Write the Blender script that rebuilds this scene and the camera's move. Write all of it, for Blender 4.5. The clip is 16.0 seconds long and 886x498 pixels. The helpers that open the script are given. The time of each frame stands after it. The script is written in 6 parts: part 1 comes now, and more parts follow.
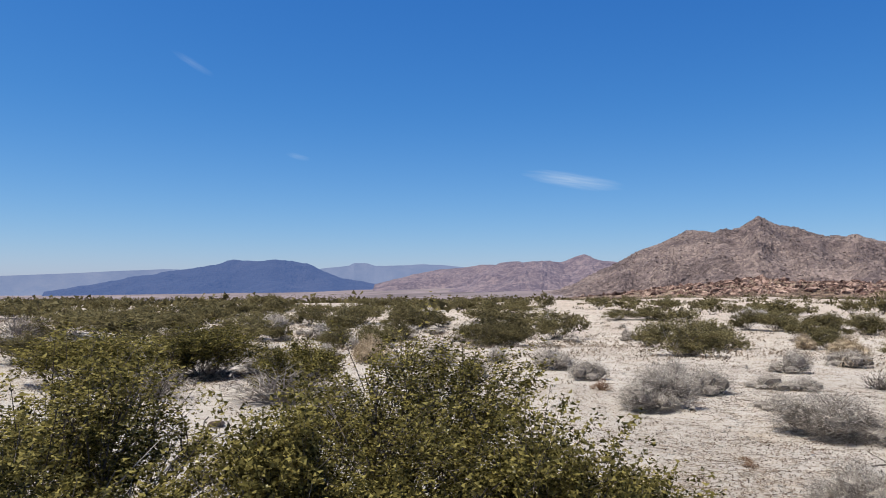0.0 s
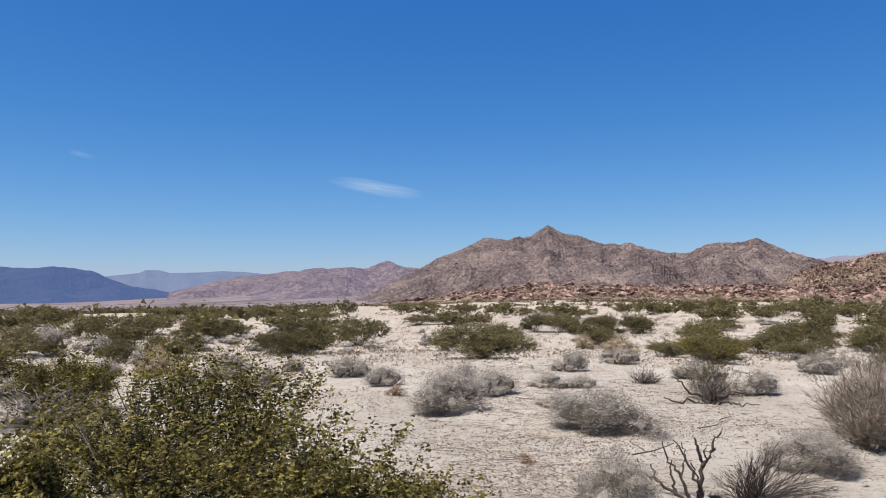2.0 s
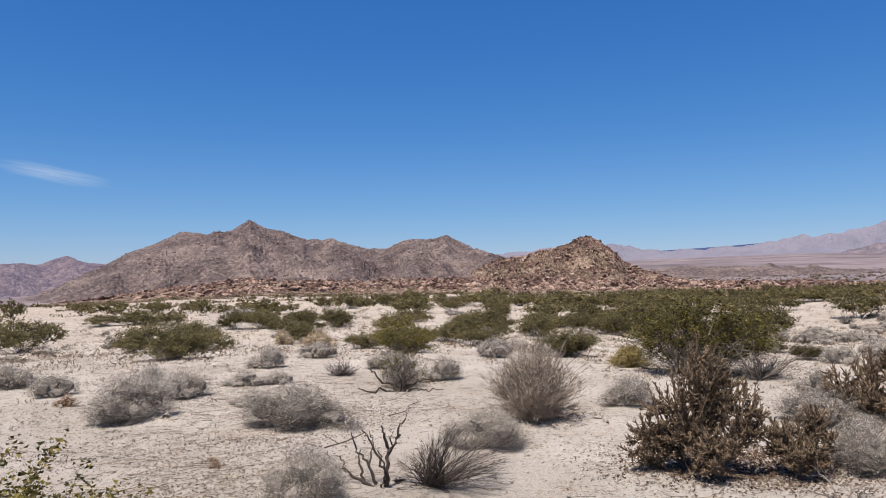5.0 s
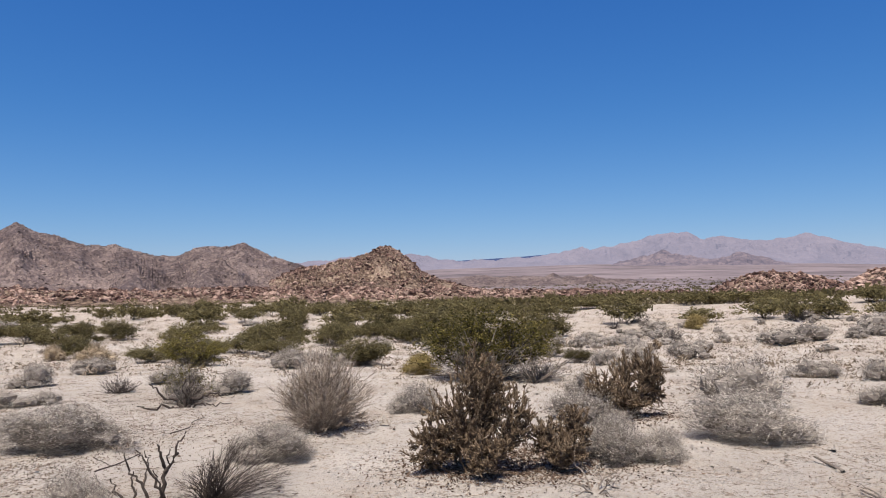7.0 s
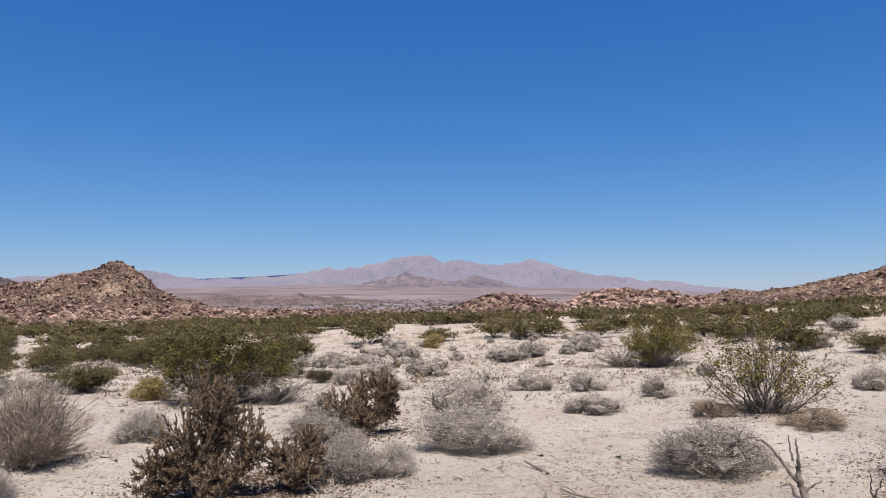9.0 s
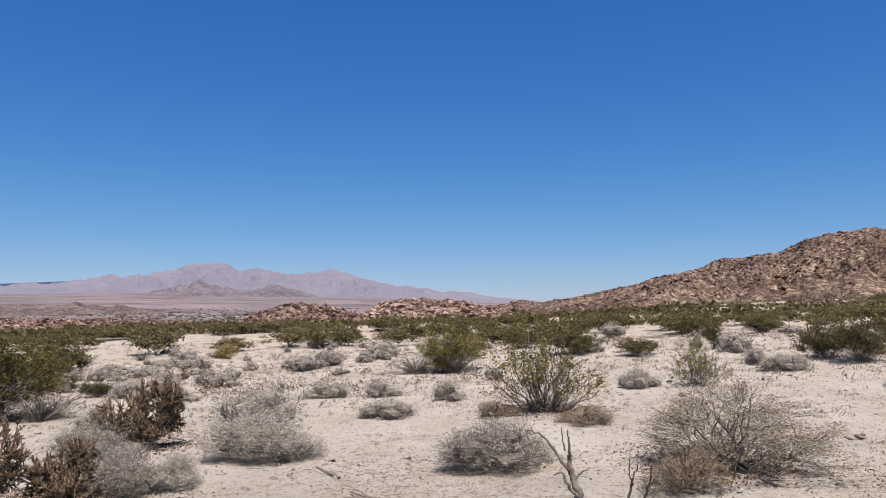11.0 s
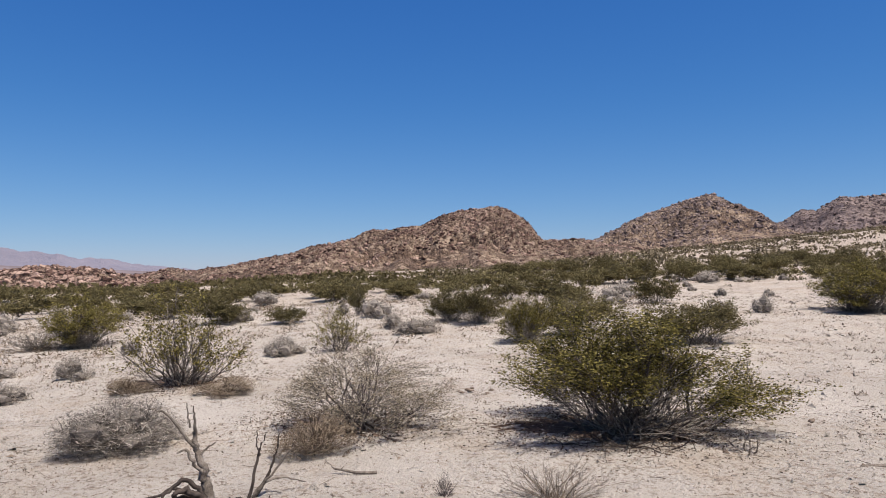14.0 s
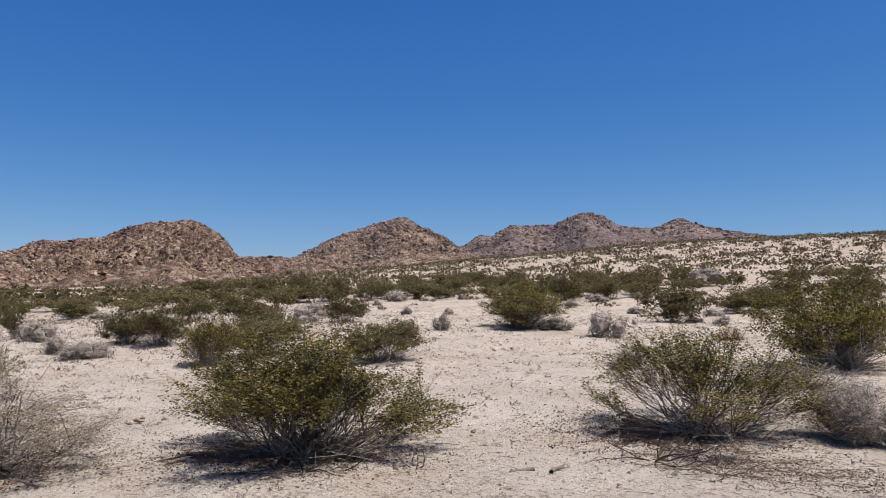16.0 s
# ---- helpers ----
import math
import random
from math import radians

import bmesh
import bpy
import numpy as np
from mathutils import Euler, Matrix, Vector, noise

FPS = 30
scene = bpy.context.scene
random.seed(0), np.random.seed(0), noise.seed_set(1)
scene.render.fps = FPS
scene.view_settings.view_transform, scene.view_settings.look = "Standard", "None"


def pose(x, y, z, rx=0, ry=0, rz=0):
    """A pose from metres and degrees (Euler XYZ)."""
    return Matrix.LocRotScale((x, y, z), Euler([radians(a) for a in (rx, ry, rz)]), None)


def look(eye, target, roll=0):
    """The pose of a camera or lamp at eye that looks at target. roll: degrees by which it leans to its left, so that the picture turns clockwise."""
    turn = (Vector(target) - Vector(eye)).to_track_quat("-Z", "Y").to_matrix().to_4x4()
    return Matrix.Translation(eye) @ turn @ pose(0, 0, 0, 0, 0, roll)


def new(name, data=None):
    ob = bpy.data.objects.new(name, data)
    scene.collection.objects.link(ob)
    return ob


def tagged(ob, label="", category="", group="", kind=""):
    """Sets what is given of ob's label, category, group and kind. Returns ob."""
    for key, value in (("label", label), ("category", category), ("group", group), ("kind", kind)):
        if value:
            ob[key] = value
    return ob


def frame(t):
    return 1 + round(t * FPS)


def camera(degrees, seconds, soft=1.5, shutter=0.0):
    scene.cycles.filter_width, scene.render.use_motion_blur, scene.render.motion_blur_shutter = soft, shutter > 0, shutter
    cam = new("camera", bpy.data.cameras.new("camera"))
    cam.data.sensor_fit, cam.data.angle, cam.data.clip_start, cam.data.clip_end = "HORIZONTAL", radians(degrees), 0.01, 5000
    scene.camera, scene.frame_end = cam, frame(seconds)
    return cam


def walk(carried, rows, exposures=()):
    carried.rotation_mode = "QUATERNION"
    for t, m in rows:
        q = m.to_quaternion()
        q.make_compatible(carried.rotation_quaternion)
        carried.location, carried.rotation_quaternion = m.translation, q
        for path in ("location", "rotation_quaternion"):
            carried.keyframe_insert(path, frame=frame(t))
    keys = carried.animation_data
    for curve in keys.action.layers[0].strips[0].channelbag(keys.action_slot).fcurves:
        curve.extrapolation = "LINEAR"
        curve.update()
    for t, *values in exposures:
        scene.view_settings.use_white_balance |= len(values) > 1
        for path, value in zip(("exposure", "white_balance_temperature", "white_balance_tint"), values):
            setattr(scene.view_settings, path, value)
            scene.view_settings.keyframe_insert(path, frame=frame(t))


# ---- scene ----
cam = camera(61.46, 16.0, soft=1.0)
# seconds, eye x, y, z, yaw, pitch, roll
ROWS = [
    (0.0, -0.000, -0.000, 1.550, 0.00, 2.39, 0.40),
    (0.5, 0.092, 0.047, 1.562, -3.66, 2.64, 0.27),
    (1.0, 0.142, 0.076, 1.554, -7.38, 2.81, 0.14),
    (1.5, 0.150, 0.075, 1.549, -11.12, 2.91, 0.10),
    (2.0, 0.148, 0.078, 1.554, -14.96, 2.93, -0.10),
    (2.5, 0.164, 0.107, 1.553, -18.74, 2.93, -0.27),
    (3.0, 0.196, 0.134, 1.547, -22.42, 2.95, -0.39),
    (3.5, 0.234, 0.157, 1.534, -25.99, 2.97, -0.60),
    (4.0, 0.266, 0.174, 1.530, -29.81, 2.86, -0.81),
    (4.2, 0.271, 0.178, 1.531, -31.42, 2.79, -0.96),
    (6.3, 0.260, 0.018, 1.564, -47.30, 2.41, -0.52),
    (6.5, 0.262, 0.012, 1.561, -48.89, 2.55, -0.74),
    (7.0, 0.260, -0.020, 1.565, -52.82, 2.86, -0.82),
    (7.5, 0.238, -0.059, 1.565, -57.22, 3.34, -0.79),
    (8.0, 0.226, -0.092, 1.569, -62.05, 3.78, -0.62),
    (8.5, 0.209, -0.102, 1.573, -67.10, 4.06, -0.57),
    (9.0, 0.203, -0.120, 1.571, -72.07, 4.19, -0.43),
    (9.5, 0.236, -0.146, 1.564, -76.73, 4.27, -0.41),
    (9.7, 0.253, -0.156, 1.548, -78.36, 4.34, -0.53),
    (11.8, 0.219, -0.154, 1.508, -91.89, 4.27, -0.49),
    (12.0, 0.221, -0.182, 1.513, -92.96, 3.91, -0.66),
    (12.5, 0.223, -0.228, 1.529, -96.24, 3.03, -0.87),
    (13.0, 0.217, -0.265, 1.532, -100.86, 2.48, -0.96),
    (13.5, 0.232, -0.273, 1.529, -106.93, 2.28, -0.77),
    (14.0, 0.240, -0.316, 1.531, -113.33, 2.21, -0.49),
    (14.5, 0.251, -0.381, 1.537, -119.73, 2.21, -0.46),
    (15.0, 0.286, -0.459, 1.548, -125.78, 2.36, -0.41),
    (15.5, 0.282, -0.508, 1.559, -131.17, 2.82, -0.20),
    (16.0, 0.247, -0.504, 1.561, -136.26, 3.47, -0.15),
]
walk(cam, [(t, pose(x, y, z, 90 + pitch, 0, yaw) @ pose(0, 0, 0, 0, 0, roll)) for t, x, y, z, yaw, pitch, roll in ROWS],
     exposures=((0, 0.55, 6300, 5), (3, 0.54, 6400, 7.5), (7, 0.46, 6500, 10), (12, 0.48, 6500, 10), (16, 0.34, 6500, 10)))

# ---- daylight ----
SUN_BEARING, SUN_HEIGHT = 112.0, 68.0
SUN_WAY = Vector((-math.sin(radians(SUN_BEARING)) * math.cos(radians(SUN_HEIGHT)), math.cos(radians(SUN_BEARING)) * math.cos(radians(SUN_HEIGHT)), math.sin(radians(SUN_HEIGHT))))
world = bpy.data.worlds.new("sky")
scene.world = world
world.use_nodes = True
sky = world.node_tree.nodes.new("ShaderNodeTexSky")
sky.sky_type, sky.sun_disc = "NISHITA", False
sky.sun_elevation, sky.sun_rotation = radians(SUN_HEIGHT), radians(-SUN_BEARING)
sky.altitude, sky.air_density, sky.dust_density, sky.ozone_density = 900, 1.0, 0.3, 1.0
# the deep, contrasty blue of a clear desert sky
deep = world.node_tree.nodes.new("ShaderNodeGamma")
deep.inputs["Gamma"].default_value = 1.1
tint = world.node_tree.nodes.new("ShaderNodeMix")
tint.data_type, tint.blend_type = "RGBA", "MULTIPLY"
tint.inputs["Factor"].default_value = 1.0
tint.inputs[7].default_value = (0.305, 0.55, 0.90, 1)
split, meet = world.node_tree.nodes.new("ShaderNodeSeparateColor"), world.node_tree.nodes.new("ShaderNodeCombineColor")
back = world.node_tree.nodes["Background"]
back.inputs["Strength"].default_value = 0.077
wire = world.node_tree.links.new
wire(sky.outputs[0], deep.inputs["Color"])
wire(deep.outputs[0], tint.inputs[6])
wire(tint.outputs[2], split.inputs[0])
# dust whitens the sky towards the horizon
for channel, (power, gain) in enumerate(((1.29, 1.03), (0.885, 1.145), (0.55, 2.14))):
    rise = world.node_tree.nodes.new("ShaderNodeMath")
    rise.operation = "POWER"
    wire(split.outputs[channel], rise.inputs[0])
    rise.inputs[1].default_value = power
    level = world.node_tree.nodes.new("ShaderNodeMath")
    level.operation = "MULTIPLY"
    wire(rise.outputs[0], level.inputs[0])
    level.inputs[1].default_value = gain
    wire(level.outputs[0], meet.inputs[channel])
# a warm glow added round the sun, out of view, to lift the shadows
spot, facing = world.node_tree.nodes.new("ShaderNodeTexCoord"), world.node_tree.nodes.new("ShaderNodeVectorMath")
facing.operation = "DOT_PRODUCT"
wire(spot.outputs["Generated"], facing.inputs[0])
facing.inputs[1].default_value = SUN_WAY
nearness = world.node_tree.nodes.new("ShaderNodeMapRange")
nearness.interpolation_type = "SMOOTHSTEP"
for k, v in ((1, 0.72), (2, 1.0), (3, 0.0), (4, 1.0)):
    nearness.inputs[k].default_value = v
wire(facing.outputs["Value"], nearness.inputs[0])
glow = world.node_tree.nodes.new("ShaderNodeMix")
glow.data_type, glow.blend_type = "RGBA", "ADD"
wire(nearness.outputs[0], glow.inputs["Factor"])
wire(meet.outputs[0], glow.inputs[6])
glow.inputs[7].default_value = (13.0, 8.8, 4.6, 1)
# the dust's faint lavender veil along the horizon
height = world.node_tree.nodes.new("ShaderNodeSeparateXYZ")
wire(spot.outputs["Generated"], height.inputs[0])
lowness = world.node_tree.nodes.new("ShaderNodeMapRange")
lowness.interpolation_type = "SMOOTHSTEP"
for k, v in ((1, 0.24), (2, 0.0), (3, 0.0), (4, 1.0)):
    lowness.inputs[k].default_value = v
wire(height.outputs["Z"], lowness.inputs[0])
veil = world.node_tree.nodes.new("ShaderNodeMix")
veil.data_type, veil.blend_type = "RGBA", "ADD"
wire(lowness.outputs[0], veil.inputs["Factor"])
wire(glow.outputs[2], veil.inputs[6])
veil.inputs[7].default_value = (0.26, 0.10, 0.2, 1)
wire(veil.outputs[2], back.inputs["Color"])
sun = new("sun", bpy.data.lights.new("sun", "SUN"))
sun.data.energy, sun.data.angle, sun.data.color = 5.0, radians(0.53), (1.0, 0.945, 0.865)
sun.matrix_world = look(SUN_WAY * 100, (0, 0, 0))

# ---- the lie of the land: metres, origin under the first eye ----
EYE = 1.55
# elevation in degrees, seen from the eye, of the ground some 260 m off, by bearing (to the left of north)
BEARING_NEAR = (-180, -167, -158, -150, -141, -133, -125, -118, -108, -100, -90, -75, -60, -45, -25, -10, 5, 20, 35, 90, 180)
RISE_NEAR = (3.0, 3.9, 3.8, 3.5, 2.7, 2.1, 1.4, 0.9, 0.45, 0.0, -0.7, -1.1, -1.25, -1.25, -1.1, -1.5, -1.95, -2.1, -2.1, 0.0, 3.0)
# and of the plain some 4500 m off
BEARING_FAR = (-180, -130, -95, -80, -64, -52, -40, -10, 10, 30, 90, 180)
RISE_FAR = (1.0, 1.0, 0.5, 1.2, 1.5, 1.3, 0.2, 0.1, -0.9, -1.25, 0.0, 1.0)
SWELLS = [(0.021, 0.9, 0.24, 1.0), (0.035, -0.7, 0.16, 2.2), (0.018, 2.4, 0.11, 0.3), (0.06, 0.4, 0.05, 4.1), (0.13, 1.9, 0.03, 5.0), (0.21, -1.2, 0.022, 0.7),
          (0.45, 0.8, 0.012, 1.5), (0.62, 2.9, 0.010, 3.3), (0.93, -0.3, 0.008, 2.6), (1.7, 1.1, 0.004, 0.4)]


def smooth(a, b, v):
    u = np.clip((v - a) / (b - a), 0, 1)
    return u * u * (3 - 2 * u)


def ground_z(x, y):
    x, y = np.asarray(x, float), np.asarray(y, float)
    r = np.hypot(x, y) + 1e-6
    b = np.degrees(np.arctan2(-x, y))
    plane = 0.020 * r * np.cos(np.radians(b + 188))
    near = np.interp(b, BEARING_NEAR, RISE_NEAR)
    far = np.interp(b, BEARING_FAR, RISE_FAR)
    rise = near + (far - near) * smooth(math.log(230), math.log(4300), np.log(r))
    k = smooth(15, 200, r)
    z = (1 - k) * plane + k * (EYE + r * np.tan(np.radians(rise)))
    fade = smooth(2, 30, r) * 0.75 + 0.25
    for n, way, size, start in SWELLS:
        z = z + fade * size * np.sin(2 * math.pi * n * (x * math.cos(way) + y * math.sin(way)) + start)
    return z


# ---- materials ----
def material(name, tones, grain=8.0, patch=0.6, rough=0.9, bump=0.3, through_light=0.0, islands=0.0, individual=0.0, glow=None, fine=60.0, detail=8.0):
    """A procedural surface: tones = dark, middle and light colour; patch and grain are noise scales per metre."""
    tones = [tuple(0.67 * c for c in tone) for tone in tones]
    m = bpy.data.materials.new(name)
    m.use_nodes = True
    nt = m.node_tree
    nodes, link = nt.nodes, nt.links.new
    shader = nodes["Principled BSDF"]
    shader.inputs["Roughness"].default_value = rough
    shader.inputs["Specular IOR Level"].default_value = 0.15
    place = nodes.new("ShaderNodeNewGeometry")
    n1, n2 = nodes.new("ShaderNodeTexNoise"), nodes.new("ShaderNodeTexNoise")
    for n, s in ((n1, patch), (n2, grain)):
        n.inputs["Scale"].default_value, n.inputs["Detail"].default_value, n.inputs["Roughness"].default_value = s, detail, 0.62
        link(place.outputs["Position"], n.inputs["Vector"])
    mix = nodes.new("ShaderNodeMath")
    mix.operation = "MULTIPLY_ADD"
    link(n1.outputs["Fac"], mix.inputs[0])
    mix.inputs[1].default_value = 0.5
    half = nodes.new("ShaderNodeMath")
    half.operation = "MULTIPLY"
    link(n2.outputs["Fac"], half.inputs[0])
    half.inputs[1].default_value = 0.5
    link(half.outputs[0], mix.inputs[2])
    last = mix.outputs[0]
    for amount, source in ((islands, place.outputs["Random Per Island"]), (individual, None)):
        if amount:
            if source is None:
                source = nodes.new("ShaderNodeObjectInfo").outputs["Random"]
            more = nodes.new("ShaderNodeMath")
            more.operation = "MULTIPLY_ADD"
            link(source, more.inputs[0])
            more.inputs[1].default_value = amount
            link(last, more.inputs[2])
            less = nodes.new("ShaderNodeMath")
            less.operation = "SUBTRACT"
            link(more.outputs[0], less.inputs[0])
            less.inputs[1].default_value = amount / 2
            last = less.outputs[0]
    ramp = nodes.new("ShaderNodeValToRGB")
    ramp.color_ramp.elements[0].position, ramp.color_ramp.elements[1].position = 0.3, 0.7
    ramp.color_ramp.elements[0].color, ramp.color_ramp.elements[1].color = (*tones[0], 1), (*tones[2], 1)
    ramp.color_ramp.elements.new(0.5).color = (*tones[1], 1)
    link(last, ramp.inputs["Fac"])
    link(ramp.outputs["Color"], shader.inputs["Base Color"])
    if bump:
        b = nodes.new("ShaderNodeBump")
        b.inputs["Strength"].default_value, b.inputs["Distance"].default_value = bump, 0.4 / grain
        n3 = nodes.new("ShaderNodeTexNoise")
        n3.inputs["Scale"].default_value, n3.inputs["Detail"].default_value = fine, 6
        link(place.outputs["Position"], n3.inputs["Vector"])
        add = nodes.new("ShaderNodeMath")
        link(n2.outputs["Fac"], add.inputs[0])
        link(n3.outputs["Fac"], add.inputs[1])
        link(add.outputs[0], b.inputs["Height"])
        link(b.outputs["Normal"], shader.inputs["Normal"])
    if through_light:
        t = nodes.new("ShaderNodeBsdfTranslucent")
        link(ramp.outputs["Color"], t.inputs["Color"])
        both = nodes.new("ShaderNodeMixShader")
        both.inputs[0].default_value = through_light
        link(shader.outputs[0], both.inputs[1])
        link(t.outputs[0], both.inputs[2])
        link(both.outputs[0], nodes["Material Output"].inputs["Surface"])
    # aerial haze, painted on as a faint coloured emission
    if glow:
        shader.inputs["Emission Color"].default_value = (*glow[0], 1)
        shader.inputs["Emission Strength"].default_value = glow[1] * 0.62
    return m


def sand_material():
    """Pale sand: broad tints, gravel specks, dry litter; scrub cover darkens the plain far out, with lavender haze
    painted in.
    """
    m = bpy.data.materials.new("sand")
    m.use_nodes = True
    nt = m.node_tree
    nodes, link = nt.nodes, nt.links.new
    shader = nodes["Principled BSDF"]
    shader.inputs["Roughness"].default_value, shader.inputs["Specular IOR Level"].default_value = 0.95, 0.15
    place = nodes.new("ShaderNodeNewGeometry")

    def tex(scale, detail=6, rough=0.6, stretch=None):
        n = nodes.new("ShaderNodeTexNoise")
        n.inputs["Scale"].default_value, n.inputs["Detail"].default_value, n.inputs["Roughness"].default_value = scale, detail, rough
        if stretch:
            mp = nodes.new("ShaderNodeMapping")
            mp.inputs["Scale"].default_value = stretch
            link(place.outputs["Position"], mp.inputs["Vector"])
            link(mp.outputs["Vector"], n.inputs["Vector"])
        else:
            link(place.outputs["Position"], n.inputs["Vector"])
        return n.outputs["Fac"]

    def ramp(fac, a, b, ca, cb):
        r = nodes.new("ShaderNodeValToRGB")
        r.color_ramp.elements[0].position, r.color_ramp.elements[1].position = a, b
        r.color_ramp.elements[0].color, r.color_ramp.elements[1].color = (*ca, 1), (*cb, 1)
        link(fac, r.inputs["Fac"])
        return r.outputs["Color"]

    def blend(fac, a, b, kind="MIX"):
        x = nodes.new("ShaderNodeMix")
        x.data_type, x.blend_type = "RGBA", kind
        link(fac, x.inputs["Factor"])
        for k, v in ((6, a), (7, b)):
            if isinstance(v, tuple):
                x.inputs[k].default_value = (*v, 1)
            else:
                link(v, x.inputs[k])
        return x.outputs[2]

    def times(a, b):
        x = nodes.new("ShaderNodeMath")
        x.operation = "MULTIPLY"
        link(a, x.inputs[0])
        link(b, x.inputs[1])
        return x.outputs[0]

    black = (0, 0, 0)
    grey = lambda v: (v, v, v)
    # litter gathers in patches; between them the sand lies clean
    patches = ramp(tex(0.55, 5, 0.62), 0.40, 0.56, grey(0.2), grey(1.0))
    colour = ramp(tex(0.35), 0.32, 0.68, (0.405, 0.36, 0.312), (0.55, 0.5, 0.446))
    colour = blend(times(ramp(tex(0.8, 8, 0.72), 0.49, 0.64, black, grey(0.5)), patches), colour, (0.40, 0.315, 0.235))
    colour = blend(times(ramp(tex(9, 9, 0.75), 0.53, 0.62, black, grey(0.65)), patches), colour, (0.235, 0.172, 0.122))
    colour = blend(times(ramp(tex(26, 4, 0.6), 0.57, 0.62, black, grey(0.85)), patches), colour, (0.185, 0.14, 0.105))
    colour = blend(times(ramp(tex(12, 6, 0.7), 0.58, 0.64, black, grey(0.55)), patches), colour, (0.16, 0.112, 0.08))
    colour = blend(ramp(tex(44, 3, 0.6), 0.60, 0.68, black, grey(0.6)), colour, (0.538, 0.493, 0.44))
    away = nodes.new("ShaderNodeVectorMath")
    away.operation = "LENGTH"
    link(place.outputs["Position"], away.inputs[0])
    spread = nodes.new("ShaderNodeMapRange")
    for k, v in ((1, 0.0), (2, 600.0), (3, 0.0), (4, 1.0)):
        spread.inputs[k].default_value = v
    link(away.outputs["Value"], spread.inputs[0])
    cover = nodes.new("ShaderNodeValToRGB")
    cover.color_ramp.elements[0].position, cover.color_ramp.elements[0].color = 0.012, (0, 0, 0, 1)
    cover.color_ramp.elements[1].position, cover.color_ramp.elements[1].color = 1.0, (1, 1, 1, 1)
    for p, v in ((0.05, 0.22), (0.1, 0.5), (0.25, 0.72)):
        cover.color_ramp.elements.new(p).color = (v, v, v, 1)
    link(spread.outputs[0], cover.inputs["Fac"])
    # scrub cover of the plain, its tones greyed to lavender as painted haze
    scrub = ramp(tex(0.02, 8, 0.7, (0.25, 0.25, 1)), 0.35, 0.65, (0.07, 0.057, 0.062), (0.23, 0.188, 0.192))
    # stones and the small shadows between them, painted as a dark mottle
    stony_shade = ramp(tex(2.2, 9, 0.8), 0.42, 0.6, (0.40, 0.325, 0.26), (0.13, 0.10, 0.077))
    near_far = ramp(spread.outputs[0], 0.2, 0.6, black, (1, 1, 1))
    colour = blend(cover.outputs["Color"], colour, blend(near_far, stony_shade, scrub))
    link(colour, shader.inputs["Base Color"])
    b = nodes.new("ShaderNodeBump")
    b.inputs["Strength"].default_value, b.inputs["Distance"].default_value = 1.0, 0.052
    total = nodes.new("ShaderNodeMath")
    total.operation = "MULTIPLY_ADD"
    link(tex(7, 9, 0.7), total.inputs[0])
    total.inputs[1].default_value = 1.4
    link(tex(40, 5, 0.6), total.inputs[2])
    link(total.outputs[0], b.inputs["Height"])
    link(b.outputs["Normal"], shader.inputs["Normal"])
    return m


